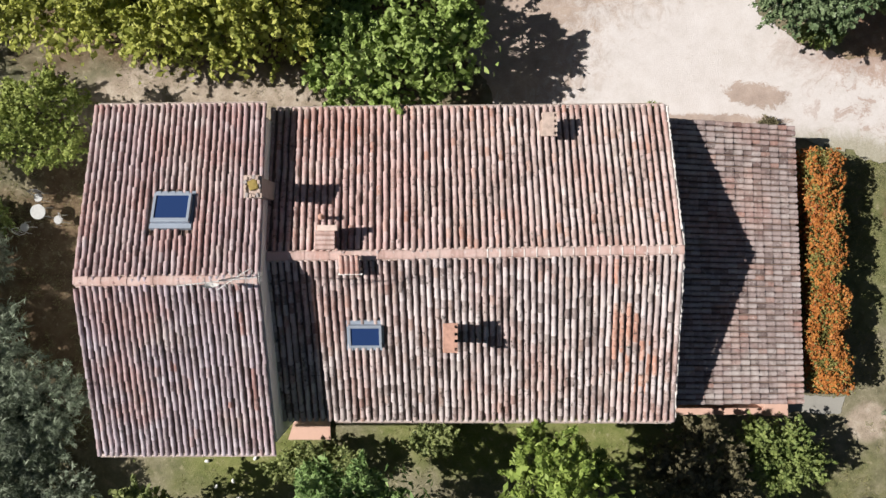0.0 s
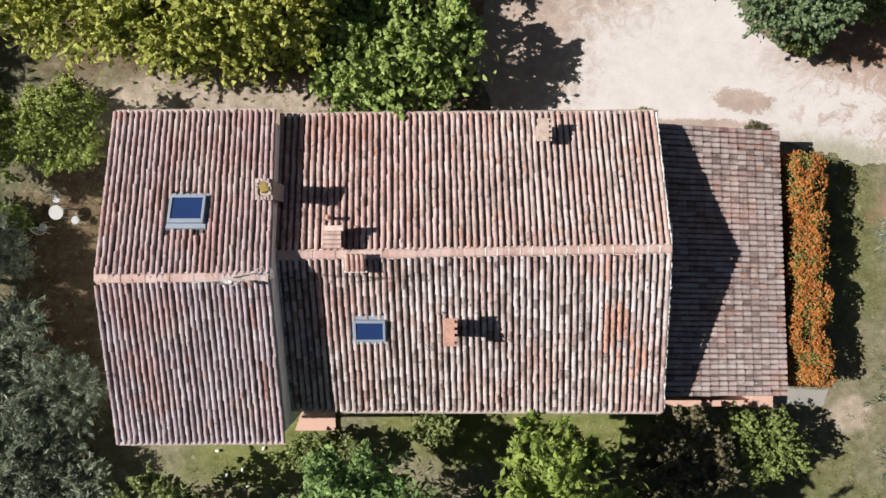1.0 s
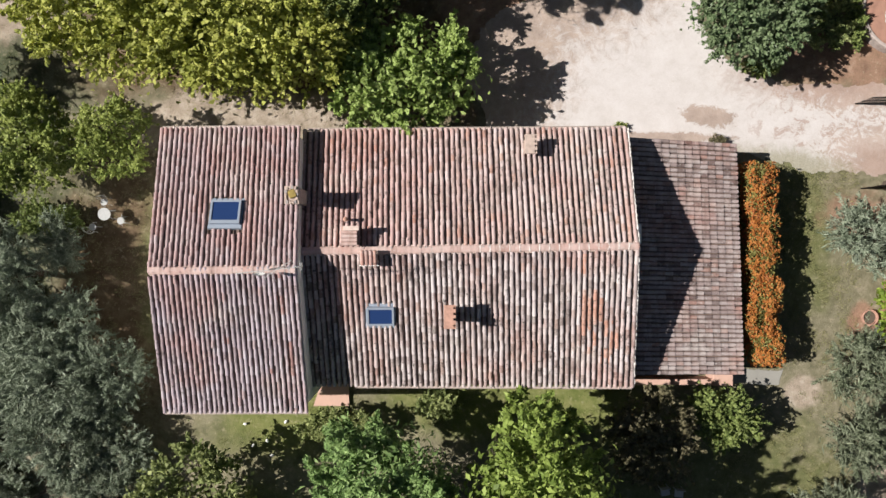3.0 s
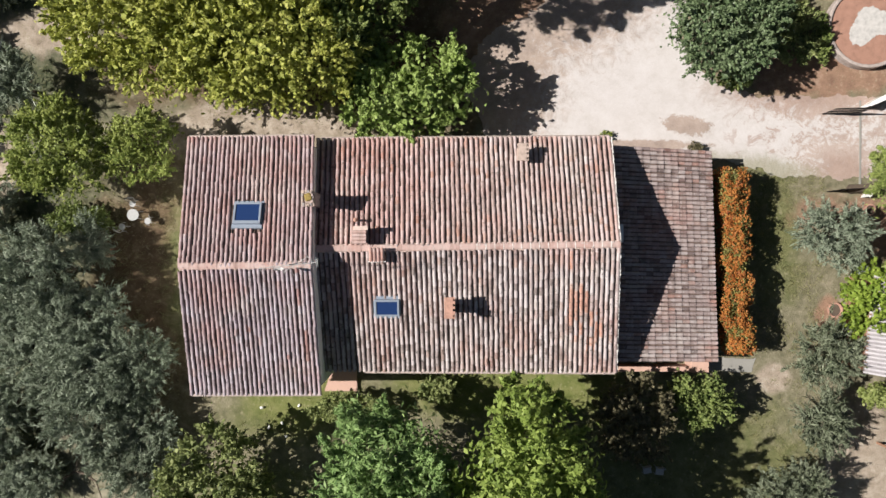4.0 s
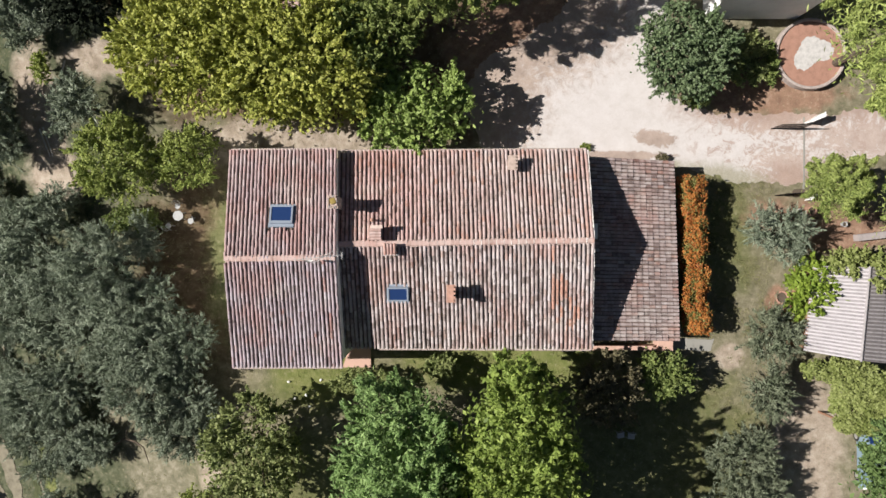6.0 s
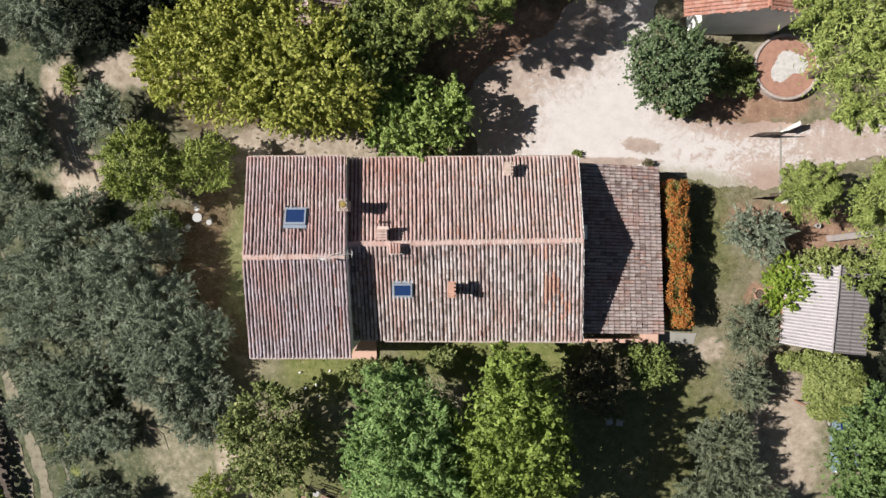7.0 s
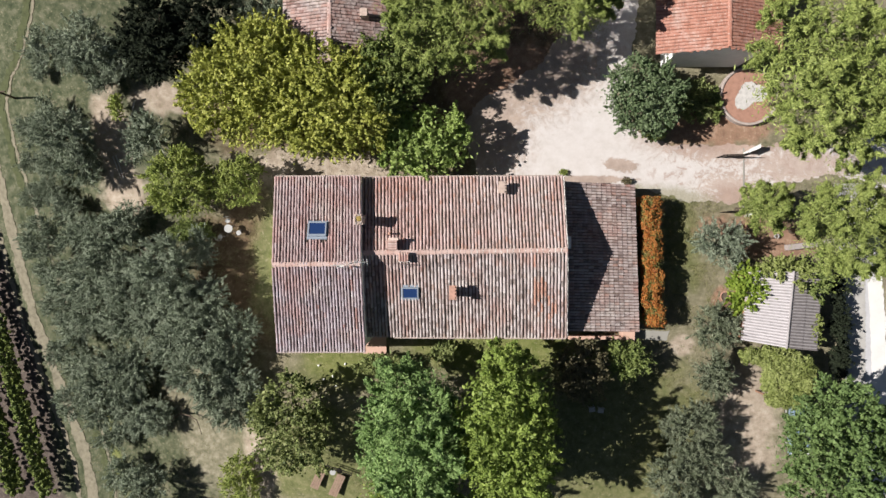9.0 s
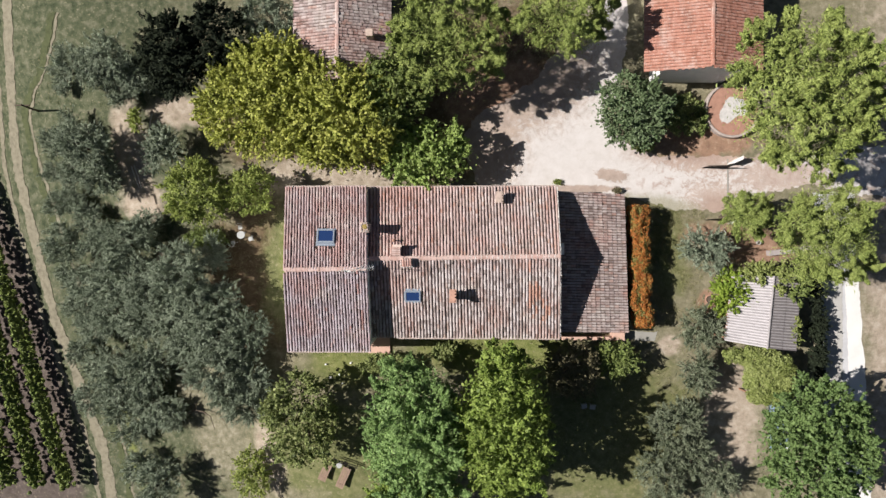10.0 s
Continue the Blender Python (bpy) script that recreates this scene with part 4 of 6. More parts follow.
def make_tree(name, x, y, rx, ry, top, leaf, label, category="tree", seed=1, bottom=None, bough=0.55, reach=0.6, splay=0.55, size=0.18, aspect=0.6, cover=3.0, trunk=0.16, tilt=0.6, droop=0.0, group="", density=1.0, heart=0.5, rough=0.3, low=-0.35, hump=0.5, rise=0.35, boughs=(), limit=52000):
    """A tree or shrub: trunk with limbs, and a crown of leafy shoots."""
    rng = np.random.default_rng(seed)
    z = high(x, y)
    tree = thing(name, x, y, z, label, category, group)
    bottom = top * 0.3 if bottom is None else bottom
    area = math.pi * rx * ry
    ends = crown_boughs(rng, rx, ry, top, bottom, bough, density, rough, low, hump)
    for bx, by, bz, br in boughs:
        for _ in range(5):
            w = rng.normal(size=3) * 0.4 * br
            ends.append((bx - x + w[0], by - y + w[1], bz + w[2] * 0.6, w[0], w[1], 0.6))
    bm = bmesh.new()
    trunk_and_limbs(bm, rng, ends, max(0.3, bottom * 0.9), trunk, x=x, y=y, z=z)
    part("trunk", bm, M["bark"], tree)
    number = 1.3 * 2 * area * cover / (size * size * aspect * 0.5)
    size *= max(1.0, math.sqrt(number / limit))
    number = int(min(limit, number))
    leaves = spray(rng, bough_shoots(rng, ends, bough, reach, splay, rise=rise), number, size, aspect, tilt, droop)
    # the leafy boughs further in
    mid, half = (top + bottom) / 2, (top - bottom) / 2
    number = int(3.2 * area * heart / (size * size * 1.7 * aspect * 0.5))
    deep = leaf_cloud(rng, [(0, 0, mid - 0.15 * half, rx * 0.76, ry * 0.76, half * 0.66)], number, size * 1.3, aspect, tilt, droop, 0.4)
    put_mesh("crown", quads_mesh("crown", np.concatenate([leaves, deep])), LEAF[leaf], tree)
    return tree


make_tree("broadleaf_tree", -1.75, 7.4, 3.6, 2.7, 5.6, "bright", "bright green large-leaved tree beside the farmhouse eaves", seed=31, bough=0.75, reach=0.6, splay=0.7, size=0.22, aspect=0.65, cover=2.7, tilt=0.9, rough=0.42, hump=0.9, heart=0.5)
make_tree("broadleaf_tree", -13.2, 11.3, 4.7, 4.6, 7.4, "yellow", "yellow-green broadleaf tree turning for autumn", seed=32, bough=0.62, reach=1.0, splay=0.5, size=0.22, cover=2.7, rough=0.36, hump=0.9, tilt=0.9, heart=0.9)
make_tree("broadleaf_tree", -8.2, 10.1, 4.6, 4.2, 7.7, "yellow", "yellow-green broadleaf tree with dense crown", seed=33, bough=0.62, reach=1.0, splay=0.5, size=0.22, cover=2.6, rough=0.36, hump=0.9, tilt=0.9, heart=0.9)
make_tree("broadleaf_tree", -4.6, 11.8, 3.4, 3.2, 6.9, "green", "green broadleaf tree among yellowing ones", seed=34, bough=0.65, reach=0.9, size=0.18, cover=2.3, rough=0.4, hump=0.8, tilt=0.9)
make_tree("broadleaf_tree", -18.8, 4.6, 2.5, 2.6, 5.2, "lawn", "green broadleaf tree beside the olive grove", seed=35, bough=0.5, reach=0.55, splay=0.8, size=0.13, cover=2.4, heart=0.5, rough=0.4, hump=0.6)
make_tree("broadleaf_tree", -14.9, 4.8, 1.9, 2.0, 4.6, "lawn", "small green tree beside the white garden table", seed=36, bough=0.45, reach=0.5, splay=0.8, size=0.13, cover=1.6, heart=0.25, rough=0.5, hump=0.6)
make_tree("broadleaf_tree", -11.0, -12.2, 3.1, 3.7, 5.8, "dark", "dark green broadleaf tree on the lawn", seed=37, bough=0.62, reach=0.6, splay=0.75, size=0.19, cover=1.9, heart=0.3, rough=0.45, hump=0.8, tilt=0.8)
make_tree("broadleaf_tree", -2.3, -12.9, 3.7, 5.6, 10.6, "cool", "large cool green tree with a full crown", seed=38, bottom=2.0, boughs=[(-4.2, -8.2, 4.4, 0.9), (-2.6, -7.8, 5.4, 0.9)], bough=0.95, reach=0.8, splay=0.75, size=0.24, aspect=0.34, cover=3.3, rough=0.3, hump=1.0, tilt=0.8, heart=1.4)
make_tree("broadleaf_tree", 3.75, -11.9, 3.35, 5.3, 12.2, "lime", "large lime green tree with a full crown", seed=39, bottom=2.2, boughs=[(3.4, -7.0, 5.0, 0.8), (4.8, -7.2, 5.6, 0.9)], bough=0.95, reach=0.75, splay=0.75, size=0.25, aspect=0.5, cover=3.0, rough=0.3, hump=1.2, tilt=0.85, heart=1.4)
make_tree("broadleaf_tree", -2.4, -17.8, 3.5, 3.3, 9.4, "lime", "yellowish green tree behind the large cool green one", seed=59, bottom=2.2, bough=0.75, reach=0.7, splay=0.75, size=0.18, aspect=0.5, cover=2.9, rough=0.32, hump=1.0, tilt=0.85, heart=0.8)
make_tree("shrub", 12.6, -7.8, 2.0, 1.55, 3.2, "green", "green shrub at the end of the porch wall", "shrub", seed=40, bough=0.5, reach=0.6, splay=0.8, size=0.15, cover=1.7, heart=0.3, rough=0.5, trunk=0.08)
make_tree("broadleaf_tree", 9.3, -8.6, 2.1, 2.1, 4.2, "russet", "dark shaded tree beside the farmhouse", seed=41, bough=0.55, reach=0.6, size=0.18, cover=1.8, heart=0.3, rough=0.4)
make_tree("broadleaf_tree", 26.8, -13.7, 4.4, 4.7, 7.2, "deep", "wide green tree beside the concrete lane", seed=42, boughs=[(24.6, -11.2, 4.8, 0.8), (24.3, -15.2, 4.8, 0.9)], bough=0.75, reach=0.8, splay=0.65, size=0.24, aspect=0.55, cover=2.7, rough=0.36, hump=0.8, tilt=0.9)
make_tree("broadleaf_tree", 13.75, 10.8, 2.95, 2.8, 4.7, "glossy", "round dark glossy evergreen beside the driveway", seed=43, bough=0.55, reach=0.65, splay=0.75, size=0.16, cover=2.6, rough=0.42, tilt=1.0, heart=0.6)
make_tree("shrub", 15.1, 8.85, 0.95, 0.85, 1.5, "green", "low green shrub at the driveway's edge", "shrub", seed=44, bough=0.3, reach=0.35, size=0.13, trunk=0.04)
make_tree("shrub", 21.5, -2.8, 1.85, 1.9, 3.1, "fresh", "bright green bush beside the corrugated shed", "shrub", seed=45, bough=0.55, reach=0.6, splay=0.6, size=0.22, cover=2.5, rough=0.45, trunk=0.06)
make_tree("shrub", 23.6, -1.35, 2.0, 1.0, 3.3, "vine", "pale green creeper over the shed's end", "shrub", seed=46, bough=0.45, reach=0.5, size=0.19, cover=2.8, rough=0.4, trunk=0.06, boughs=[(24.6, -2.3, 3.2, 0.55), (24.9, -1.6, 3.2, 0.6)])
make_tree("shrub", 26.2, -2.3, 1.0, 1.6, 3.3, "green", "dark green shrub behind the shed", "shrub", seed=47, bough=0.5, reach=0.5, size=0.18, trunk=0.06)
make_tree("shrub", 26.1, -5.6, 0.6, 1.3, 2.95, "vine", "yellowing creeper on the shed's dark roof", "shrub", seed=57, bough=0.3, reach=0.35, size=0.16, cover=2.2, rough=0.5, trunk=0.04)
make_tree("shrub", -4.9, -8.35, 1.9, 0.9, 2.1, "dark", "dark shrub under the farmhouse wall", "shrub", seed=48, bough=0.4, reach=0.45, size=0.15, cover=2.2, trunk=0.05)
make_tree("shrub", -0.3, -7.4, 1.2, 0.7, 1.8, "dark", "dark shrub in the house's shade", "shrub", seed=58, bough=0.4, reach=0.45, size=0.15, cover=2.2, trunk=0.05)
make_tree("shrub", -15.6, -17.4, 1.6, 2.2, 2.6, "lawn", "loose green shrub on the slope", "shrub", seed=49, bough=0.5, reach=0.7, size=0.14, cover=1.3, heart=0.2, rough=0.5, trunk=0.06)
make_tree("shrub", 18.0, 11.0, 1.5, 1.6, 1.3, "dark", "low dark shrub below the white gable", "shrub", seed=50, bough=0.4, reach=0.4, size=0.16, cover=2.2, trunk=0.05)
make_tree("shrub", 19.6, 10.6, 0.4, 1.4, 0.9, "green", "low green shrub round the old basin", "shrub", seed=51, bough=0.3, reach=0.3, size=0.13, trunk=0.04)
make_tree("shrub", -24.3, 10.5, 0.5, 1.0, 1.6, "lawn", "small pale green bush on bare soil", "shrub", seed=54, bough=0.3, reach=0.4, size=0.13, trunk=0.04)
# two crowns whose near-black colour stands in for the shadow at the grove
make_tree("conifer", -20.1, 14.3, 2.5, 3.0, 7.5, "black", "tall evergreen at the grove's edge, coloured near-black for deep shade", seed=52, bough=0.8, reach=0.9, size=0.26, aspect=0.4, cover=2.0)
make_tree("conifer", -17.0, 15.5, 2.6, 3.0, 7.0, "black", "tall evergreen behind yellowing trees, coloured near-black for deep shade", seed=53, bough=0.8, reach=0.9, size=0.26, aspect=0.4, cover=2.0)

# shrubs in the same black leaves, painting the dark gap beside the lane
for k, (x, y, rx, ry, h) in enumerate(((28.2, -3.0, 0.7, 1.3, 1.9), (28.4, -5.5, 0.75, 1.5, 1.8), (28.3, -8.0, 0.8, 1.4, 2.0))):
    make_tree("shrub", x, y, rx, ry, h, "black", "shrub between shed and lane, coloured near-black for shade", "shrub", seed=160 + k, bough=0.45, reach=0.5, size=0.18, cover=2.0, trunk=0.05)

PINE = dict(bough=1.15, reach=0.7, splay=0.8, size=0.18, aspect=0.2, cover=2.6, tilt=0.8, trunk=0.22, heart=0.6, rough=0.28, density=0.9, hump=1.5, rise=0.7, limit=80000)
make_tree("pine_tree", 21.4, 2.95, 1.85, 1.9, 6.8, "pine", "umbrella pine beside the open gate", seed=61, bottom=3.6, **PINE)
make_tree("pine_tree", 25.45, 1.5, 3.5, 3.7, 10.6, "pine", "broad umbrella pine beside the concrete lane", seed=62, bottom=6.2, **PINE)
make_tree("pine_tree", 23.55, 10.8, 5.4, 5.2, 12.6, "pine", "broad umbrella pine over the old basin", seed=63, bottom=7.8, **PINE)
make_tree("pine_tree", 0.0, 15.2, 4.5, 3.9, 9.6, "pine", "umbrella pine on the far side of the driveway", seed=64, bottom=4.2, **(PINE | dict(heart=0.5)))
make_tree("pine_tree", 7.9, 17.0, 3.6, 3.1, 11.0, "pine", "umbrella pine over the shaded driveway", seed=65, bottom=3.2, **(PINE | dict(heart=0.5)))

# the olive grove: a few trees, copied with turns
OLIVE = dict(leaf="olive", bough=0.62, reach=0.95, splay=0.5, size=0.29, aspect=0.135, cover=1.5, heart=0.12, trunk=0.13, tilt=1.0, droop=0.1, density=0.9, rough=0.5, hump=0.7)
olives = []
for k, (rx, ry, top) in enumerate(((2.1, 1.8, 3.4), (1.75, 1.95, 3.0), (2.3, 2.1, 3.8), (1.6, 1.5, 2.7))):
    spot = ((19.5, 0.5), (19.3, -5.4), (17.3, -12.7), (20.7, -17.3))[k]
    olives.append(make_tree("olive_tree", *spot, rx, ry, top, label=("grey-green olive tree with a thin silvery crown", "small grey-green olive tree on dry grass", "wide grey-green olive tree with silvery leaves", "young grey-green olive tree on bare soil")[k], category="olive tree", group="olive trees round the farmhouse", seed=70 + k, **OLIVE))
GROVE = [(-31.4, 8.8, 0.6), (-32.0, 6.7, 0.55), (-31.6, 4.0, 0.6), (-31.7, -1.6, 0.65), (-30.8, -4.4, 0.7), (-30.8, -8.2, 0.65), (-29.8, -12.0, 0.7), (-30.5, 13.3, 0.6), (-28.6, 14.3, 1.1), (-26.1, 14.5, 1.1), (-23.9, 13.9, 0.8), (-29.6, 9.6, 1.1), (-27.6, 8.3, 1.15), (-26.9, 6.1, 1.0), (-28.9, 6.7, 0.75), (-21.6, 8.0, 1.15), (-30.2, 4.5, 0.6), (-28.7, 3.0, 0.75), (-30.7, 0.9, 0.9), (-27.5, 1.1, 1.1), (-24.7, 0.9, 1.1), (-23.6, 2.4, 0.8), (-19.9, -1.3, 1.1), (-18.1, 0.1, 0.9), (-28.9, -2.4, 1.0), (-25.9, -2.1, 1.15), (-23.2, -2.3, 1.1), (-20.6, -3.6, 1.1), (-17.9, -4.0, 1.05), (-29.2, -5.9, 0.95), (-26.9, -4.9, 1.0), (-24.4, -5.5, 1.15), (-21.9, -5.9, 1.1), (-19.8, -6.9, 1.05), (-17.4, -6.0, 1.0), (-28.9, -9.1, 1.0), (-26.3, -10.0, 1.15), (-23.8, -8.7, 1.1), (-17.9, -8.9, 1.05), (-16.2, -7.7, 1.0), (-26.9, -12.5, 1.0), (-24.5, -12.7, 1.1), (-22.8, -12.9, 0.8), (-26.6, -15.0, 0.85), (-23.4, -18.6, 1.15), (-25.6, -17.7, 0.9), (-15.2, -5.9, 0.85), (-25.2, 12.3, 0.7), (-15.3, -9.6, 0.9), (-17.0, -10.9, 0.9), (-15.7, -11.8, 0.75), (18.9, -8.9, 1.05), (15.9, -16.4, 1.05), (18.4, -15.0, 1.05), (-13.4, 17.6, 1.2)]
rng = np.random.default_rng(7)
for k, (x, y, s) in enumerate(GROVE):
    source = olives[k % 4]
    s *= rng.uniform(1.0, 1.15) if -21 < x < 0 and y < 2 else rng.uniform(0.9, 1.1) if x < 0 else rng.uniform(0.95, 1.08)
    olives.append(copy_thing(source, Matrix.Translation((x, y, high(x, y))) @ Matrix.Rotation(rng.uniform(0, 6.28), 4, "Z") @ Matrix.Diagonal((s * (0.97 if x < 0 else 1.0), s * (0.97 if x < 0 else 1.0), s * (rng.uniform(0.85, 1.25) if x < 0 else 1.0), 1))))
# the trees below the porch are of a duller, browner kind
for tree in olives:
    if tree.location.x > 10 and tree.location.y < -4:
        for ob in tree.children:
            if ob.name.startswith("crown"):
                ob.material_slots[0].link = "OBJECT"
                ob.material_slots[0].material = LEAF["olive_dusky"]


# tufts along the porch's north wall
for k, (x, y, r, h, leaf) in enumerate(((8.45, 5.75, 0.36, 0.4, "lawn"), (13.1, 5.1, 0.42, 0.5, "russet"))):
    make_tree("shrub", x, y, r, r * 0.7, h, leaf, "low dry tuft of weeds on pale gravel", "shrub", group="weeds on the driveway", seed=180 + k, bough=0.12, reach=0.15, size=0.08, cover=1.6, trunk=0.015, hump=0.1)


# the hedge of firethorn, heavy with berries
def berry_hedge():
    rng = np.random.default_rng(81)
    hedge = thing("hedge", 14.55, -0.85, 0, "clipped firethorn hedge covered with orange berries", "hedge")
    lobes = []
    for k in range(64):
        y = -5.3 + 9.0 * (k + 0.5) / 64
        for side in (-0.36, 0.0, 0.36):
            w = 0.07 * math.sin(y * 2.3) + rng.normal(0, 0.09)
            lobes.append((14.50 - 0.035 * (y + 0.8) + side + w, y + rng.normal(0, 0.08), 2.36 - 1.2 * side * side + rng.normal(0, 0.15), *([rng.uniform(0.16, 0.34)] * 3)))
            lobes.append((14.50 - 0.035 * (y + 0.8) + side * 1.15 + w, y, 1.25 + rng.normal(0, 0.1), 0.30, 0.30, 0.6))
            if k % 2:
                lobes.append((14.50 - 0.035 * (y + 0.8) + side * 1.1, y, 0.4, 0.28, 0.28, 0.4))
    bm = bmesh.new()
    for k in range(16):
        y = -5.0 + 8.5 * k / 15
        x = 14.50 - 0.035 * (y + 0.8)
        tube(bm, [(x, y, -0.2), (x + 0.05, y, 0.9), (x, y + 0.1, 2.2)], [0.05, 0.035, 0.01], 5)
    part("stems", bm, M["bark"], hedge)
    put_mesh("foliage", quads_mesh("foliage", leaf_cloud(rng, lobes, 24000, 0.11, 0.5, 0.8) - np.array(ORIGIN[hedge])), LEAF["thorn"], hedge)
    # bunches of berries: small six-cornered clusters that grow in patches
    count = 13000
    lobes = np.array(lobes)
    up = lobes[lobes[:, 2] > 0.7]
    pick = rng.integers(0, len(up), count * 2)
    way = rng.normal(size=(count * 2, 3))
    way[:, 2] = np.abs(way[:, 2]) + 0.2
    way /= np.linalg.norm(way, axis=1)[:, None]
    spot = up[pick, :3] + way * up[pick, 3:] * rng.uniform(0.95, 1.15, (count * 2, 1))
    keep = np.array([noise.noise((p[0] * 2.0, p[1] * 1.5, p[2] * 1.2)) + 0.7 * noise.noise((p[0] * 5, p[1] * 5, p[2] * 5)) + rng.normal(0, 0.10) > -0.06 for p in spot])
    spot = spot[keep][:count]
    r = rng.uniform(0.028, 0.07, (len(spot), 1))
    x, y, z = np.eye(3)
    jig = rng.normal(0, 0.25, (len(spot), 6, 3))
    tips = spot[:, None] + r[:, None] * (np.array([x, -x, y, -y, z * 0.8, -z * 0.8]) + jig)
    tris = [(0, 2, 4), (2, 1, 4), (1, 3, 4), (3, 0, 4), (2, 0, 5), (1, 2, 5), (3, 1, 5), (0, 3, 5)]
    corners = tips[:, np.array(tris)] - np.array(ORIGIN[hedge])
    tagged(put_mesh("fruit", quads_mesh("fruit", corners.reshape(-1, 3), 3), LEAF["berry"], hedge), "thick clusters of orange berries", kind="stuff")


berry_hedge()


# vine rows on the low ground
def vine_row(points, seed):
    rng = np.random.default_rng(seed)
    x0, y0 = points[0]
    row = thing("vine_row", x0, y0, high(x0, y0), "row of green trellised grapevines on bare earth", "vineyard", "vine rows")
    lobes, posts = [], []
    for (xa, ya), (xb, yb) in zip(points, points[1:]):
        count = int(math.hypot(xb - xa, yb - ya) / 0.35)
        for k in range(count):
            f = k / count
            x, y = xa + (xb - xa) * f, ya + (yb - ya) * f
            for h in (0.45, 0.8, 1.1, 1.4, 1.65, 1.9, 2.1, 2.3, 2.5):
                s = rng.uniform(0.08, 0.16)
                lobes.append((x + rng.normal(0, 0.07), y + rng.normal(0, 0.1), high(x, y) + h + rng.normal(0, 0.15), s, s, s))
            if k % 14 == 0:
                posts.append((x, y))
    corners = leaf_cloud(rng, lobes, len(lobes) * 30, 0.21, 0.85, 0.7) - np.array(ORIGIN[row])
    put_mesh("foliage", quads_mesh("foliage", corners), LEAF["trellis"], row)
    for x, y in posts:
        bm = bmesh.new()
        tube(bm, [(x, y, high(x, y) - 0.3), (x, y, high(x, y) + 2.35)], [0.06, 0.05], 6)
        part("post", bm, M["bark"], row)


for k in range(5):
    d = -0.3 - 2.62 * k
    vine_row([(-40.2 + d, 7.5), (-38.6 + d, 2.0), (-36.9 + d, -3.7), (-35.8 + d, -7.1), (-34.55 + d, -11.9), (-32.4 + d, -20.3)], 90 + k)


# low shrubs and tufts round the yard
make_tree("shrub", -18.9, 1.3, 1.7, 0.9, 1.5, "green", "low green shrub at the grove's edge", "shrub", seed=131, bough=0.4, reach=0.45, size=0.14, cover=2, trunk=0.05)


def grass_tufts(areas, seed):
    """Blades of grass in uneven tufts over stretches of ground (x0, x1, y0, y1, tufts)."""
    rng = np.random.default_rng(seed)
    spots = []
    for x0, x1, y0, y1, count in areas:
        x, y = rng.uniform(x0, x1, count), rng.uniform(y0, y1, count)
        keep = np.array([noise.noise((a * 0.5, b * 0.5, 2.0)) + 0.6 * noise.noise((a * 2, b * 2, 5.0)) > 0.02 for a, b in zip(x, y)])
        spots.append(np.stack([x[keep], y[keep]], 1))
    spots = np.concatenate(spots)
    blades = 6
    base = np.repeat(spots, blades, 0) + rng.normal(0, 0.07, (len(spots) * blades, 2))
    z = fall(base[:, 0], base[:, 1]) - 0.07
    a = rng.uniform(0, 6.28, len(base))
    lean = rng.uniform(0.03, 0.09, len(base))
    tall = rng.uniform(0.05, 0.13, len(base))
    w = 0.010
    foot = np.stack([base[:, 0], base[:, 1], z], 1)
    side = np.stack([-np.sin(a), np.cos(a), 0 * a], 1) * w
    tip = foot + np.stack([np.cos(a) * lean, np.sin(a) * lean, tall], 1)
    corners = np.stack([foot - side, foot + side, tip + side * 0.4, tip - side * 0.4], 1)
    ob = put_mesh("grass", quads_mesh("grass", corners), LEAF["grass"])
    return tagged(ob, "short dry grass in uneven tufts", "grass", kind="stuff")


grass_tufts([(-20, -11, -8, 6, 5000), (-12, 12, -18, -6, 9000), (13.5, 20, -18, -7, 6000), (15.6, 20, -5.8, 4.0, 5000), (-34, -18, -20, 16, 10000), (-14, 0, 5, 12, 2500)], 141)


# ---- on the roofs ----
def fill(ob, bm):
    """Gives a part that was made empty its own mesh, drawn in world places."""
    bmesh.ops.translate(bm, verts=bm.verts, vec=-ORIGIN[ob])
    bm.to_mesh(ob.data)
    bm.free()

def main_z(y):
    return 7.05 - (0.459 * y if y > 0 else -0.396 * y)


def brick_course(bm, x0, x1, y0, y1, z0, z1):
    """Courses of bricks with recessed joints, as one block."""
    courses = max(2, int((z1 - z0) / 0.075))
    h = (z1 - z0) / courses
    for k in range(courses):
        j = 0.004 * ((k * 7) % 3)
        box(bm, x0 + j, x1 - j, y0 + j, y1 - j, z0 + k * h, z0 + (k + 1) * h - 0.012)
    box(bm, x0 + 0.02, x1 - 0.02, y0 + 0.02, y1 - 0.02, z0, z1)


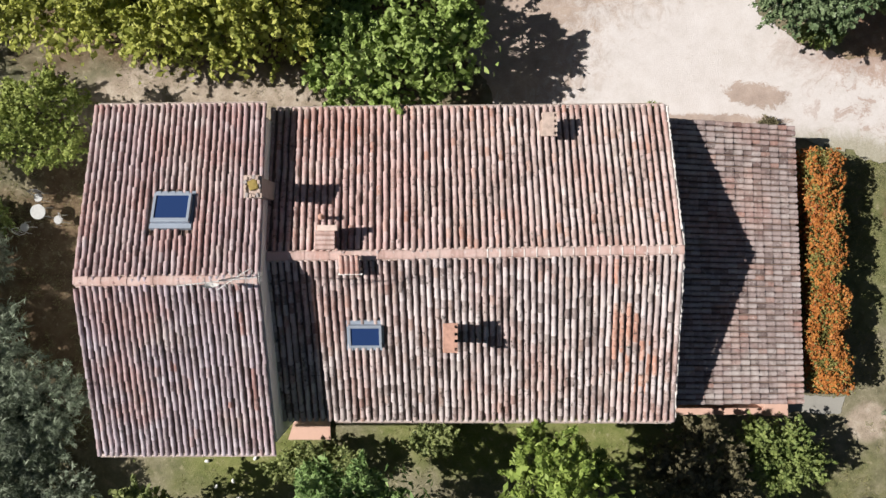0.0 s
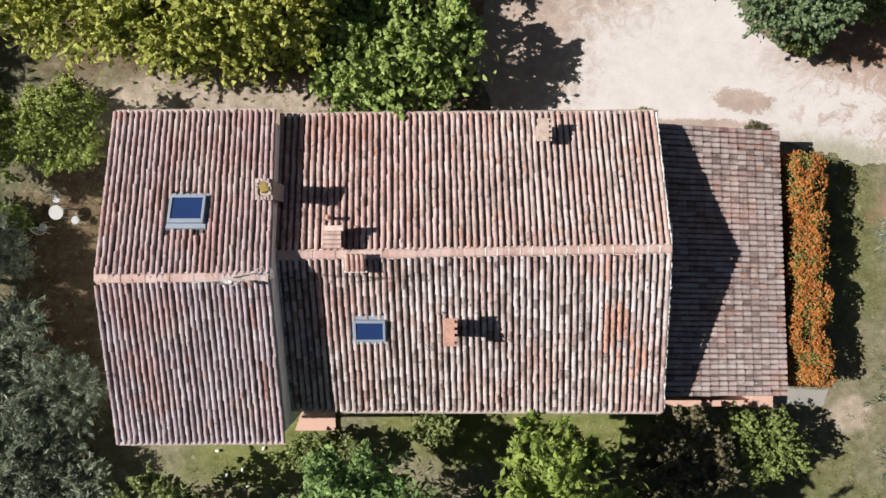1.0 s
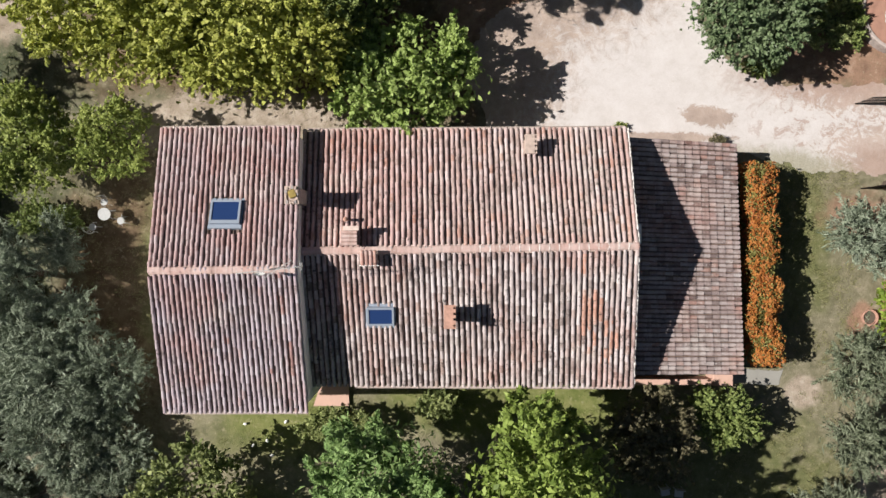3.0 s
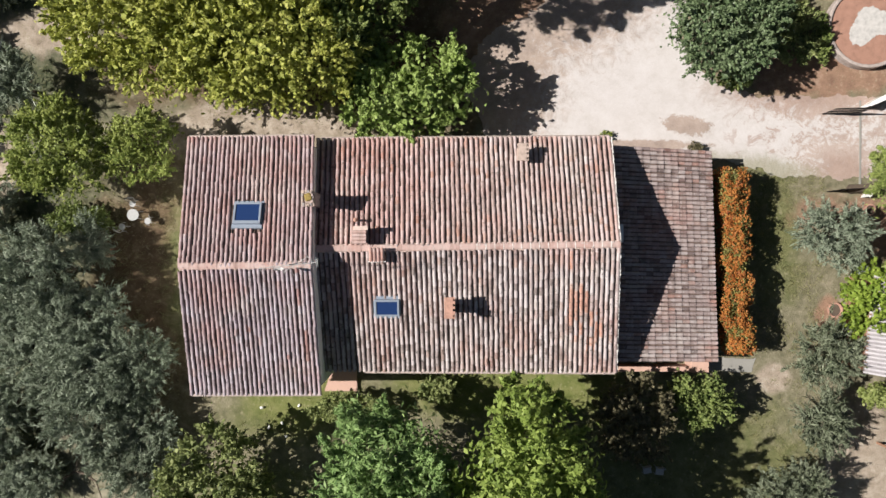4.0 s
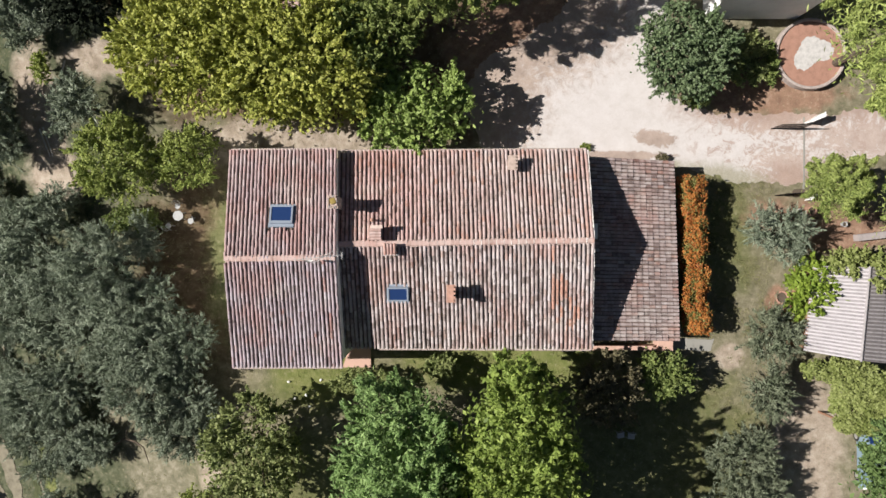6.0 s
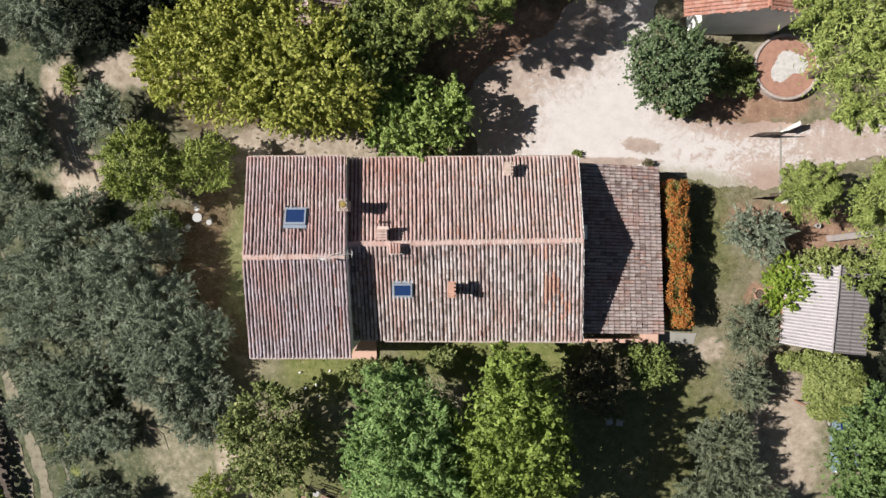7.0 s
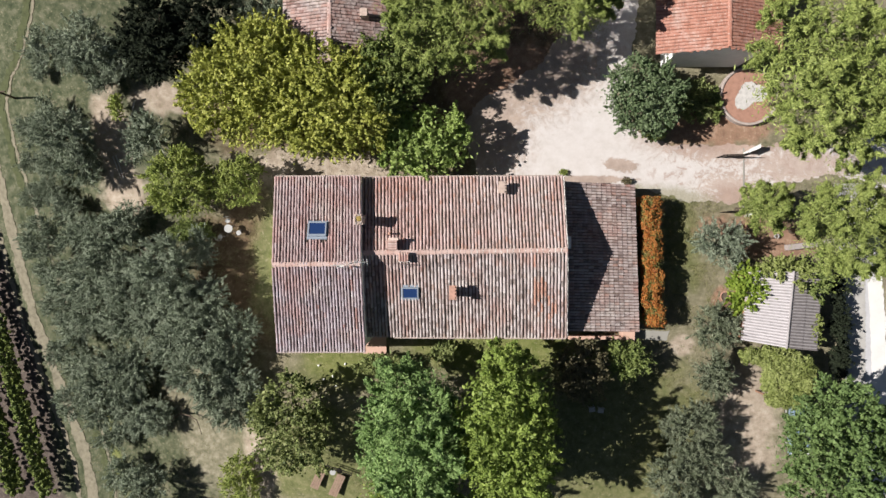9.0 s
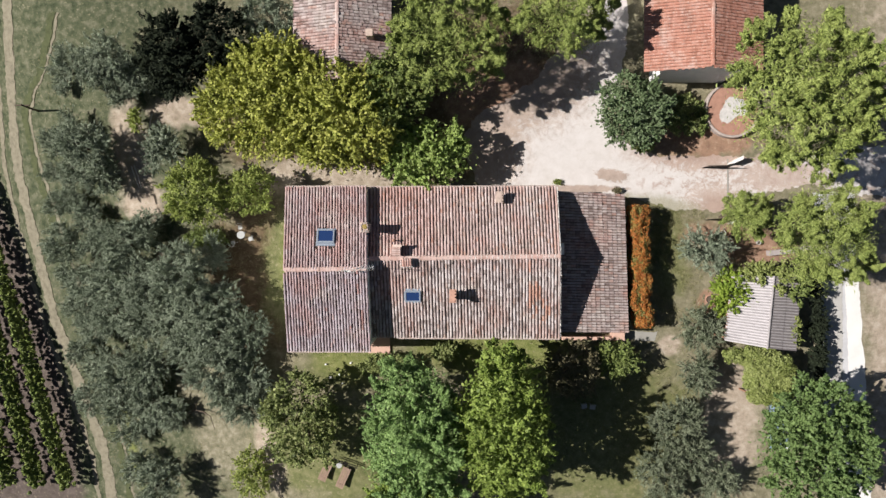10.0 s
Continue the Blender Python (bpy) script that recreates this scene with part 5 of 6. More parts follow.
def brick_chimney(x, y, wx, wy, base, top, material, label):
    """A brick chimney whose crown is a flat slab on small piers, with smoke holes between them."""
    c = part("chimney", bmesh.new(), M[material], house, label)
    bm = bmesh.new()
    brick_course(bm, x - wx * 0.40, x + wx * 0.40, y - wy * 0.33, y + wy * 0.33, base, top - 0.28)
    fill(c, bm)
    bm = bmesh.new()
    box(bm, x - wx * 0.47, x + wx * 0.47, y - wy * 0.47, y + wy * 0.47, top - 0.28, top - 0.22, 0.008)
    part("collar", bm, M[material], c)
    # a solid black block stands in for the shade between the piers
    bm = bmesh.new()
    box(bm, x - wx * 0.36, x + wx * 0.47, y - wy * 0.42, y + wy * 0.42, top - 0.22, top - 0.08)
    part("flue", bm, M["dark"], c)
    count = max(3, round(wy / 0.26))
    for sx in (-1, 1):
        for k in range(count + 1):
            bm = bmesh.new()
            py = y + wy * (-0.43 + 0.86 * k / count)
            box(bm, x + sx * wx * 0.40 - 0.055, x + sx * wx * 0.40 + 0.045, py - 0.05, py + 0.05, top - 0.22, top - 0.07, 0.006)
            part("pier", bm, M[material], c)
    bm = bmesh.new()
    box(bm, x - wx * 0.5, x + wx * 0.30, y - wy * 0.5, y + wy * 0.5, top - 0.07, top, 0.012)
    # its edge is broken by four smoke slots
    slots = [y + wy * f for f in (-0.38, -0.10, 0.13, 0.38)]
    for low, high_end in zip([y - wy * 0.5 - 0.045] + slots, slots + [y + wy * 0.5 + 0.045]):
        box(bm, x + wx * 0.285, x + wx * 0.5, low + 0.045, high_end - 0.045, top - 0.068, top - 0.003, 0.006)
    part("slab", bm, M[material], c)


brick_chimney(0.22, -2.72, 0.45, 0.92, main_z(-2.7) - 0.3, 7.85, "brick", "orange brick chimney with a flat slab crown")
brick_chimney(3.50, 4.12, 0.50, 0.78, main_z(4.1) - 0.4, 6.30, "cream", "cream brick chimney near the eaves")


def stone_chimney():
    """The rendered stack on the wing's gable, with a tiled crown and yellow lichen."""
    c = part("chimney", bmesh.new(), M["stone"], house, "grey rendered chimney with yellow lichen on its crown")
    x0, x1, y0, y1, top = -6.02, -5.48, 1.58, 2.27, 8.58
    bm = bmesh.new()
    box(bm, x0 + 0.06, x1 - 0.02, y0 + 0.05, y1 - 0.05, 5.6, top - 0.16, 0.02)
    fill(c, bm)
    bm = bmesh.new()
    box(bm, x0, x1 + 0.02, y0, y1, top - 0.16, top - 0.09, 0.015)
    part("collar", bm, M["cream"], c)
    # small stones lie round the crown, a lichened one in the middle
    rng = np.random.default_rng(19)
    for k in range(14):
        a = 2 * math.pi * k / 14
        f = (abs(math.cos(a)) ** 4 + abs(math.sin(a)) ** 4) ** -0.25
        bm = bmesh.new()
        w, d, h = rng.uniform(0.035, 0.065), rng.uniform(0.04, 0.075), rng.uniform(0.04, 0.11)
        m = Matrix.Translation(((x0 + x1) / 2 + 0.21 * f * math.cos(a), (y0 + y1) / 2 + 0.28 * f * math.sin(a), top - 0.09)) @ Matrix.Rotation(rng.uniform(-0.5, 0.5), 4, "Z")
        box(bm, -w, w, -d, d, 0, h, 0.02, m)
        part("coping", bm, M["cream" if k % 3 else "stone"], c)
    bm = bmesh.new()
    box(bm, -0.15, 0.15, -0.17, 0.15, 0, 0.12, 0.07, Matrix.Translation((x0 + 0.30, y0 + 0.40, top - 0.092)) @ Matrix.Rotation(0.3, 4, "Z"))
    part("cap_stone", bm, M["lichen"], c, "stone covered with yellow lichen")


stone_chimney()


def tiled_chimney():
    """The low stack at the ridge, stepped with courses of tiles."""
    c = part("chimney", bmesh.new(), M["brick"], house, "orange chimney roofed with courses of curved tiles")
    x0, x1, y0, y1, top = -3.93, -3.38, 0.02, 0.76, 7.95
    bm = bmesh.new()
    brick_course(bm, x0 + 0.06, x1 - 0.04, y0 + 0.05, y1 - 0.05, 6.5, top - 0.2)
    fill(c, bm)
    bm = bmesh.new()
    box(bm, x0, x1, y0, y1, top - 0.2, top - 0.13, 0.01)
    part("slab", bm, M["brick"], c)
    for k in range(4):
        y = y0 + 0.07 + k * 0.15
        bm = bmesh.new()
        for p, q, r in (((x0 - 0.02, y, top - 0.12), (x1 + 0.03, y, top - 0.10), 0.075),):
            tube(bm, [p, q], [r, r * 0.92], 10)
        part("cap_tile", bm, M["ridge"], c)
    bm = bmesh.new()
    box(bm, x0 + 0.05, x1 + 0.12, y1 - 0.16, y1 + 0.02, top - 0.12, top + 0.05, 0.02, Matrix.Translation((0, 0, 0)))
    part("cap_stone", bm, M["mortar"], c)


tiled_chimney()


def roof_hood():
    """A small raised hood of tiles just below the ridge, open towards one side."""
    c = part("roof_hatch", bmesh.new(), M["mortar"], house, "small raised hatch with clay tiles on top")
    x0, x1, ya, yb = -3.26, -2.58, -0.16, -0.70
    za, zb = 7.74, 7.52
    bm = bmesh.new()
    solid(bm, [(x0, yb, zb - 0.05), (x1, yb, zb - 0.05), (x1, ya, za - 0.05), (x0, ya, za - 0.05)], [(x0, yb, zb), (x1, yb, zb), (x1, ya, za), (x0, ya, za)])
    fill(c, bm)
    for k in range(4):
        x = x0 + 0.09 + k * 0.165
        bm = bmesh.new()
        tube(bm, [(x, ya, za + 0.01), (x, yb - 0.03, zb + 0.02)], [0.055, 0.07], 10)
        part("cover_tile", bm, M["old"], c)
    for x in (x0 + 0.03, x1 - 0.03):
        bm = bmesh.new()
        box(bm, x - 0.03, x + 0.03, yb + 0.04, yb + 0.14, 6.6, zb)
        box(bm, x - 0.03, x + 0.03, ya - 0.14, ya - 0.02, 6.6, za - 0.03)
        part("cheek", bm, M["mortar"], c)
    bm = bmesh.new()
    box(bm, x0 - 0.03, x1 + 0.05, yb - 0.07, yb - 0.02, zb - 0.07, zb + 0.02, 0.01)
    part("edge", bm, M["white"], c, "whitewashed front edge")


roof_hood()


def vent_pot():
    c = part("vent_pot", bmesh.new(), M["brick"], house, "small red clay vent pot")
    bm = bmesh.new()
    tube(bm, [(-3.86, 1.06, 6.3), (-3.86, 1.06, 7.25)], [0.055, 0.055], 10)
    fill(c, bm)
    bm = bmesh.new()
    tube(bm, [(-3.86, 1.06, 7.25), (-3.86, 1.06, 7.29), (-3.86, 1.06, 7.36)], [0.10, 0.10, 0.03], 10)
    part("cap", bm, M["brick"], c)


vent_pot()


def skylight(name, x0, x1, y_up, y_low, z_up, z_low, apron, head, hood):
    """A roof window: a raised metal frame, a pane, side flashings and an apron over the tiles below it."""
    c = part(name, bmesh.new(), M["zinc"], house, "roof window with grey metal frame and deep blue glass")
    up = Vector((0, y_up, z_up))
    low = Vector((0, y_low, z_low))
    down = (low - up).normalized()
    rise = Vector((1, 0, 0)).cross(down)
    if rise.z < 0:
        rise = -rise
    m = Matrix((Vector((1, 0, 0)), down, rise)).transposed().to_4x4()
    m = Matrix.Translation(up) @ m
    long = (low - up).length
    bar = 0.085
    tall = 0.30
    for nm, a, b, p, q, h in (("frame_bar", x0, x1, 0, hood, tall + 0.01), ("frame_bar", x0, x1, long - bar, long, tall - 0.01), ("frame_bar", x0, x0 + bar, hood, long - bar, tall), ("frame_bar", x1 - bar, x1, hood, long - bar, tall)):
        bm = bmesh.new()
        box(bm, a, b, p, q, -0.1, h, 0.012, m)
        part(nm, bm, M["zinc"], c)
    bm = bmesh.new()
    box(bm, x0 + bar, x1 - bar, hood, long - bar, 0.10, tall - 0.04, 0.0, m)
    part("pane", bm, M["glass"], c, "deep blue glass pane")
    # the pleated apron, one fold after another
    n = 12
    for k in range(n):
        bm = bmesh.new()
        a, b = x0 - 0.08 + (x1 - x0 + 0.16) * k / n, x0 - 0.08 + (x1 - x0 + 0.16) * (k + 1) / n
        box(bm, a, b, long, long + apron, 0.06, 0.10 + 0.03 * (k % 2), 0.0, m)
        part("apron_fold", bm, M["zinc"], c)
    bm = bmesh.new()
    for a, b in ((x0 - 0.06, x0), (x1, x1 + 0.06)):
        box(bm, a, b, -0.06, long + 0.02, -0.02, 0.075, 0.0, m)
    box(bm, x0 - 0.06, x1 + 0.06, -head, 0.0, -0.02, 0.15, 0.0, m)
    fill(c, bm)


WN = (8.30 - 5.85) / 5.70


def skylight_at(x0, x1, y_high, y_low, height, apron, head, hood=0.09):
    skylight("skylight", x0, x1, y_high, y_low, height(y_high), height(y_low), apron, head, hood)


skylight_at(-9.06, -7.88, 0.78, 1.70, lambda y: 8.30 - WN * (y + 0.90), 0.14, 0.16, 0.13)
skylight_at(-3.12, -2.02, -2.36, -3.12, main_z, 0.18, 0.12)


def tv_antenna():
    a = thing("tv_antenna", -5.45, -0.75, 7.6, "grey metal television antenna on a tall mast", "antenna")
    a.location = (-5.9 * HOUSE_SCALE[0], -0.75 * HOUSE_SCALE[1], 7.6 * HOUSE_SCALE[2])
    bm = bmesh.new()
    tube(bm, [(-5.62, -0.75, 6.4), (-5.6, -0.78, 9.0), (-5.55, -0.80, 11.1)], [0.024, 0.022, 0.018], 6)
    part("mast", bm, M["pipe"], a)
    bm = bmesh.new()
    tube(bm, [(-6.75, -0.95, 10.9), (-4.45, -0.70, 10.9)], [0.016, 0.016], 6)
    part("boom", bm, M["pipe"], a)
    for k in range(13):
        f = k / 12
        x, y = -6.7 + 2.2 * f, -0.945 + 0.24 * f
        h = 0.11 + 0.10 * f
        bm = bmesh.new()
        tube(bm, [(x + 0.02, y - h, 10.92), (x - 0.02, y + h, 10.92)], [0.008, 0.008], 5)
        part("element", bm, M["pipe"], a)
    for s in (-1, 1):
        bm = bmesh.new()
        for k in range(3):
            z = 10.95 + s * (0.06 + 0.07 * k)
            tube(bm, [(-4.46, -0.84, z), (-4.46, -0.56, z)], [0.005, 0.005], 5)
        tube(bm, [(-4.46, -0.70, 10.92), (-4.46, -0.70, 10.95 + s * 0.38)], [0.01, 0.01], 5)
        part("reflector", bm, M["pipe"], a)
    bm = bmesh.new()
    tube(bm, [(-6.1, -1.15, 9.4), (-5.1, -0.5, 9.4)], [0.014, 0.014], 6)
    for k in range(5):
        f = k / 4
        x, y = -6.1 + f, -1.15 + 0.65 * f
        tube(bm, [(x - 0.2, y + 0.3, 9.41), (x + 0.2, y - 0.3, 9.41)], [0.008, 0.008], 5)
    part("lower_array", bm, M["pipe"], a)
    bm = bmesh.new()
    bmesh.ops.create_cone(bm, cap_ends=False, segments=20, radius1=0.03, radius2=0.24, depth=0.08, matrix=Matrix.Translation((-6.35, -1.05, 9.2)) @ Matrix.Rotation(radians(-75), 4, "X"))
    part("dish", bm, M["white"], a, "white satellite dish")


tv_antenna()


def wall_box():
    """A pale blue-white cabinet on the gable wall."""
    bm = bmesh.new()
    box(bm, 7.40, 8.10, 0.10, 0.92, 5.15, 5.60, 0.02)
    for k in range(5):
        box(bm, 8.095, 8.112, 0.2, 0.84, 5.2 + 0.075 * k, 5.235 + 0.075 * k)
    part("wall_cabinet", bm, M["white"], house, "white metal cabinet fixed to the gable")


wall_box()

# the porch's low wall with its corner pier, and the step beside the wing
bm = bmesh.new()
box(bm, 8.6, 12.45, -6.42, -6.16, -0.2, 1.0, 0.02)
part("porch_wall", bm, M["salmon"], house, "low salmon plastered wall")
bm = bmesh.new()
box(bm, 12.45, 13.35, -6.45, -5.75, -0.2, 1.15, 0.02)
part("porch_pier", bm, M["salmon"], house, "salmon plastered corner pier")
bm = bmesh.new()
solid(bm, [(-6.2, -7.55, -0.2), (-4.5, -7.55, -0.2), (-4.55, -6.2, -0.2), (-5.75, -6.2, -0.2)], [(-6.2, -7.55, 0.16), (-4.5, -7.55, 0.16), (-4.55, -6.2, 0.2), (-5.75, -6.2, 0.2)])
part("doorstep", bm, M["salmon"], house, "low salmon plastered step beside the wing")


# ---- the neighbours ----
def gable_house(name, x0, xr, x1, y0, y1, eave, ridge, key, label, wall, seed, overhang=0.35, singles=200):
    """A house whose ridge runs along y."""
    h = thing(name, (x0 + x1) / 2, (y0 + y1) / 2, 0, label, "house")
    bm = bmesh.new()
    left = x0 + overhang + 0.35
    section = [(left, -0.3), (x1 - overhang, -0.3), (x1 - overhang, eave), (xr, ridge - 0.15), (left, eave)]
    solid(bm, [(x, y0 + 0.15, z) for x, z in section], [(x, y1 - 0.15, z) for x, z in section])
    bmesh.ops.recalc_face_normals(bm, faces=bm.faces)
    part("wall", bm, M[wall], h)
    roof = part("roof", bmesh.new(), M["channel"], h)
    a, b = (xr, y0, ridge), (xr, y1, ridge)
    sides = ((x0, y0, eave), (x0, y1, eave)), ((x1, y0, eave), (x1, y1, eave))
    bm = bmesh.new()
    for p, q in sides:
        deck(bm, a, b, p, q)
    bmesh.ops.translate(bm, verts=bm.verts, vec=-ORIGIN[h])
    bm.to_mesh(roof.data)
    bm.free()
    for k, (p, q) in enumerate(sides):
        roof_slope((a, b, p, q), roof, key, (x0 - 1, x1 + 1, y0 - 1, y0 + 2.2, singles // 2), seed + k, pitch=0.22, shape=dict(wide=0.205, narrow=0.18, rise=0.058))
    ridge_row(a, b, roof, seed + 5, look_of="fresh" if key == "fresh" else "ridge", bed="channel_fresh" if key == "fresh" else "mortar")
    return h, roof


red_house, red_roof = gable_house("neighbouring_house", 14.1, 18.5, 22.6, 13.45, 24.0, 4.6, 6.2, "fresh", "white plastered house with a fresh orange tile roof", "plaster", 101, overhang=1.25)
for k in range(15):
    x = 16.2 + 0.42 * k
    if abs(x - 18.5) < 0.2:
        continue
    z = 6.2 - 0.375 * abs(x - 18.5)
    bm = bmesh.new()
    box(bm, x - 0.09, x + 0.09, 13.28, 13.52, z - 0.05, z + 0.09, 0.02)
    part("verge_tile", bm, M["fresh"], red_roof)
north_house, north_roof = gable_house("outbuilding", -11.3, -8.0, -4.3, 12.6, 24.0, 4.4, 5.7, "grey", "old outbuilding with a brown and pale tile roof", "stone", 111)
bm = bmesh.new()
brick_course(bm, -5.95, -5.45, 15.5, 16.0, 4.4, 6.1)
c = part("chimney", bm, M["cream"], north_house, "short pale chimney")


def corrugated(name, ta, tb, la, lb, material, parent, waves):
    """A wavy sheet roof; the waves run downhill."""
    bm = bmesh.new()
    ta, tb, la, lb = (Vector(p) for p in (ta, tb, la, lb))
    steps = waves * 6
    rows = []
    for k in range(steps + 1):
        f = k / steps
        z = Vector((0, 0, 0.035 * math.sin(2 * math.pi * f * waves)))
        rows.append([bm.verts.new(ta.lerp(tb, f) + z), bm.verts.new(la.lerp(lb, f) + z), bm.verts.new(la.lerp(lb, f) + z - Vector((0, 0, 0.012))), bm.verts.new(ta.lerp(tb, f) + z - Vector((0, 0, 0.012)))])
    for r0, r1 in zip(rows, rows[1:]):
        bm.faces.new((r0[0], r0[1], r1[1], r1[0]))
        bm.faces.new((r0[3], r1[3], r1[2], r0[2]))
        bm.faces.new((r0[1], r0[2], r1[2], r1[1]))
    bmesh.ops.recalc_face_normals(bm, faces=bm.faces)
    ob = part(name, bm, material, parent)
    # old dirt lies in the troughs
    ob.data.materials.append(M["sheet_grime"])
    for k in range(steps):
        if math.sin(2 * math.pi * (k + 0.5) / steps * waves) < -0.2:
            ob.data.polygons[3 * k].material_index = 1
    return ob


shed = thing("shed", 23.5, -4.4, 0, "garden shed with pale and grey corrugated roof sheets", "shed")
corrugated("roof_sheet", (23.70, -6.83, 3.0), (24.22, -1.5, 3.0), (20.75, -6.35, 2.3), (21.3, -1.4, 2.3), M["sheet"], shed, 25)
corrugated("roof_sheet", (23.74, -6.85, 2.97), (24.26, -1.5, 2.97), (24.95, -7.0, 2.70), (25.4, -1.5, 2.70), M["sheet_dark"], shed, 25)
corrugated("roof_sheet", (24.88, -7.0, 2.68), (25.33, -1.5, 2.68), (26.15, -7.13, 2.4), (26.5, -1.6, 2.4), M["sheet_dark"], shed, 25)
bm = bmesh.new()
solid(bm, [(20.8, -6.2, -0.2), (26.0, -6.9, -0.2), (26.4, -1.6, -0.2), (21.3, -1.6, -0.2)], [(20.8, -6.2, 2.3), (26.0, -6.9, 2.3), (26.4, -1.6, 2.3), (21.3, -1.6, 2.3)])
part("wall", bm, M["wood"], shed)
bm = bmesh.new()
tube(bm, [(23.70, -6.88, 3.03), (24.22, -1.45, 3.03)], [0.07, 0.07], 8)
part("ridge_cap", bm, M["sheet_grime"], shed)

# a pergola under creeper beside the shed
pergola = thing("pergola", 24.3, -9.2, 0, "timber pergola buried in yellow-green creeper", "pergola")
for x in (22.8, 25.1):
    for y in (-10.4, -7.7):
        bm = bmesh.new()
        box(bm, x - 0.06, x + 0.06, y - 0.06, y + 0.06, -0.2, 2.72, 0.01)
        part("post", bm, M["wood"], pergola)
for y in (-10.4, -9.7, -9.0, -8.4, -7.7):
    bm = bmesh.new()
    box(bm, 22.7, 25.2, y - 0.04, y + 0.04, 2.72, 2.84, 0.008)
    part("beam", bm, M["wood"], pergola)
rng = np.random.default_rng(121)
lobes = []
for k in range(420):
    a, r = rng.uniform(0, 6.28), math.sqrt(rng.random())
    f = (abs(math.cos(a)) ** 3.2 + abs(math.sin(a)) ** 3.2) ** (-1 / 3.2)
    x, y = 23.95 + 1.85 * r * f * math.cos(a), -9.15 + 1.85 * r * f * math.sin(a)
    lobes.append((x, y, 3.35 - 0.6 * r ** 4 + rng.normal(0, 0.09), 0.22, 0.22, 0.16))
for k in range(60):
    lobes.append((rng.uniform(21.0, 24.5), rng.uniform(-8.0, -7.05), 2.1 + rng.normal(0, 0.1), 0.3, 0.3, 0.25))
put_mesh("creeper", quads_mesh("creeper", leaf_cloud(rng, lobes, 26000, 0.15, 0.8, 0.6) - np.array(ORIGIN[pergola])), LEAF["vine"], pergola)


def round_basin(x, y, r):
    b = thing("round_basin", x, y, 0, "round masonry basin with a brown rim and pale bed", "basin")
    bm = bmesh.new()
    n = 48
    rings = []
    for rad, z in ((r, -0.2), (r, 0.55), (r - 0.03, 0.58), (r - 0.13, 0.58), (r - 0.16, 0.56), (r - 0.2, 0.46)):
        rings.append([bm.verts.new((x + rad * math.cos(2 * math.pi * k / n), y + rad * math.sin(2 * math.pi * k / n), z)) for k in range(n)])
    for a, c in zip(rings, rings[1:]):
        for k in range(n):
            bm.faces.new((a[k], a[(k + 1) % n], c[(k + 1) % n], c[k]))
    part("rim", bm, M["basin_edge"], b, "grey-brown stone rim")
    bm = bmesh.new()
    bmesh.ops.create_circle(bm, cap_ends=True, segments=48, radius=r - 0.19, matrix=Matrix.Translation((x, y, 0.47)))
    part("bed", bm, M["basin_rim"], b, "brown earthy bed")
    bm = bmesh.new()
    pts = []
    for k in range(120):
        a = 2 * math.pi * k / 120
        w = 0.46 + 0.10 * math.sin(2 * a + 0.6) + 0.08 * math.sin(3 * a + 2) + 0.05 * noise.noise((5 * math.cos(a), 5 * math.sin(a), 0.0)) + 0.05 * noise.noise((14 * math.cos(a), 14 * math.sin(a), 3.0))
        pts.append((x + 0.1 + r * w * math.cos(a), y + 0.1 + r * w * math.sin(a), 0.475))
    top = [bm.verts.new((px, py, 0.482)) for px, py, _ in pts]
    bm.faces.new(top)
    part("gravel_patch", bm, M["basin_gravel"], b, "patch of white gravel")


round_basin(22.05, 11.35, 2.15)


# ---- the gate ----
def gate_leaf(name, hinge, way, long, label):
    g = thing(name, hinge[0], hinge[1], 0, label, "gate", "gate leaves")
    wx, wy = way
    bm = bmesh.new()
    for z in (0.12, 0.75, 1.55):
        tube(bm, [(hinge[0], hinge[1], z), (hinge[0] + wx * long, hinge[1] + wy * long, z)], [0.03, 0.03], 6)
    part("rails", bm, M["iron"], g)
    for k in range(int(long / 0.11) + 1):
        x, y = hinge[0] + wx * 0.11 * k, hinge[1] + wy * 0.11 * k
        bm = bmesh.new()
        tube(bm, [(x, y, 0.08), (x, y, 1.7)], [0.012, 0.012], 5)
        part("bar", bm, M["iron"], g)


gate_leaf("gate_leaf", (21.8, 6.95), (-0.999, -0.03), 2.0, "dark iron gate leaf standing open by the driveway")
gate_leaf("gate_leaf", (21.85, 2.9), (-0.998, -0.05), 1.8, "dark iron gate leaf standing open on bare soil")
for x0, x1, y0, y1, z, lab in ((21.85, 22.6, 7.15, 7.5, 1.1, "white rendered wall beside the open gate"), (21.9, 22.2, 2.5, 2.75, 0.9, "white rendered pier at the gate")):
    w = thing("gate_wall", (x0 + x1) / 2, (y0 + y1) / 2, 0, lab, "wall")
    bm = bmesh.new()
    solid(bm, [(x0, y0, -0.2), (x1, y0 + 0.35, -0.2), (x1, y1 + 0.2, -0.2), (x0, y1 - 0.25, -0.2)], [(x0, y0, z), (x1, y0 + 0.35, z), (x1, y1 + 0.2, z), (x0, y1 - 0.25, z)])
    part("render", bm, M["white"], w)
    bm = bmesh.new()
    solid(bm, [(x0 - 0.05, y0 - 0.05, z), (x1 + 0.05, y0 + 0.3, z), (x1 + 0.05, y1 + 0.25, z), (x0 - 0.05, y1 - 0.2, z)], [(x0 - 0.05, y0 - 0.05, z + 0.06), (x1 + 0.05, y0 + 0.3, z + 0.06), (x1 + 0.05, y1 + 0.25, z + 0.06), (x0 - 0.05, y1 - 0.2, z + 0.06)])
    part("coping", bm, M["white"], w)
rail = thing("gate_track", 21.85, 5.3, 0, "pale stone strip across the driveway at the gate", "track")
bm = bmesh.new()
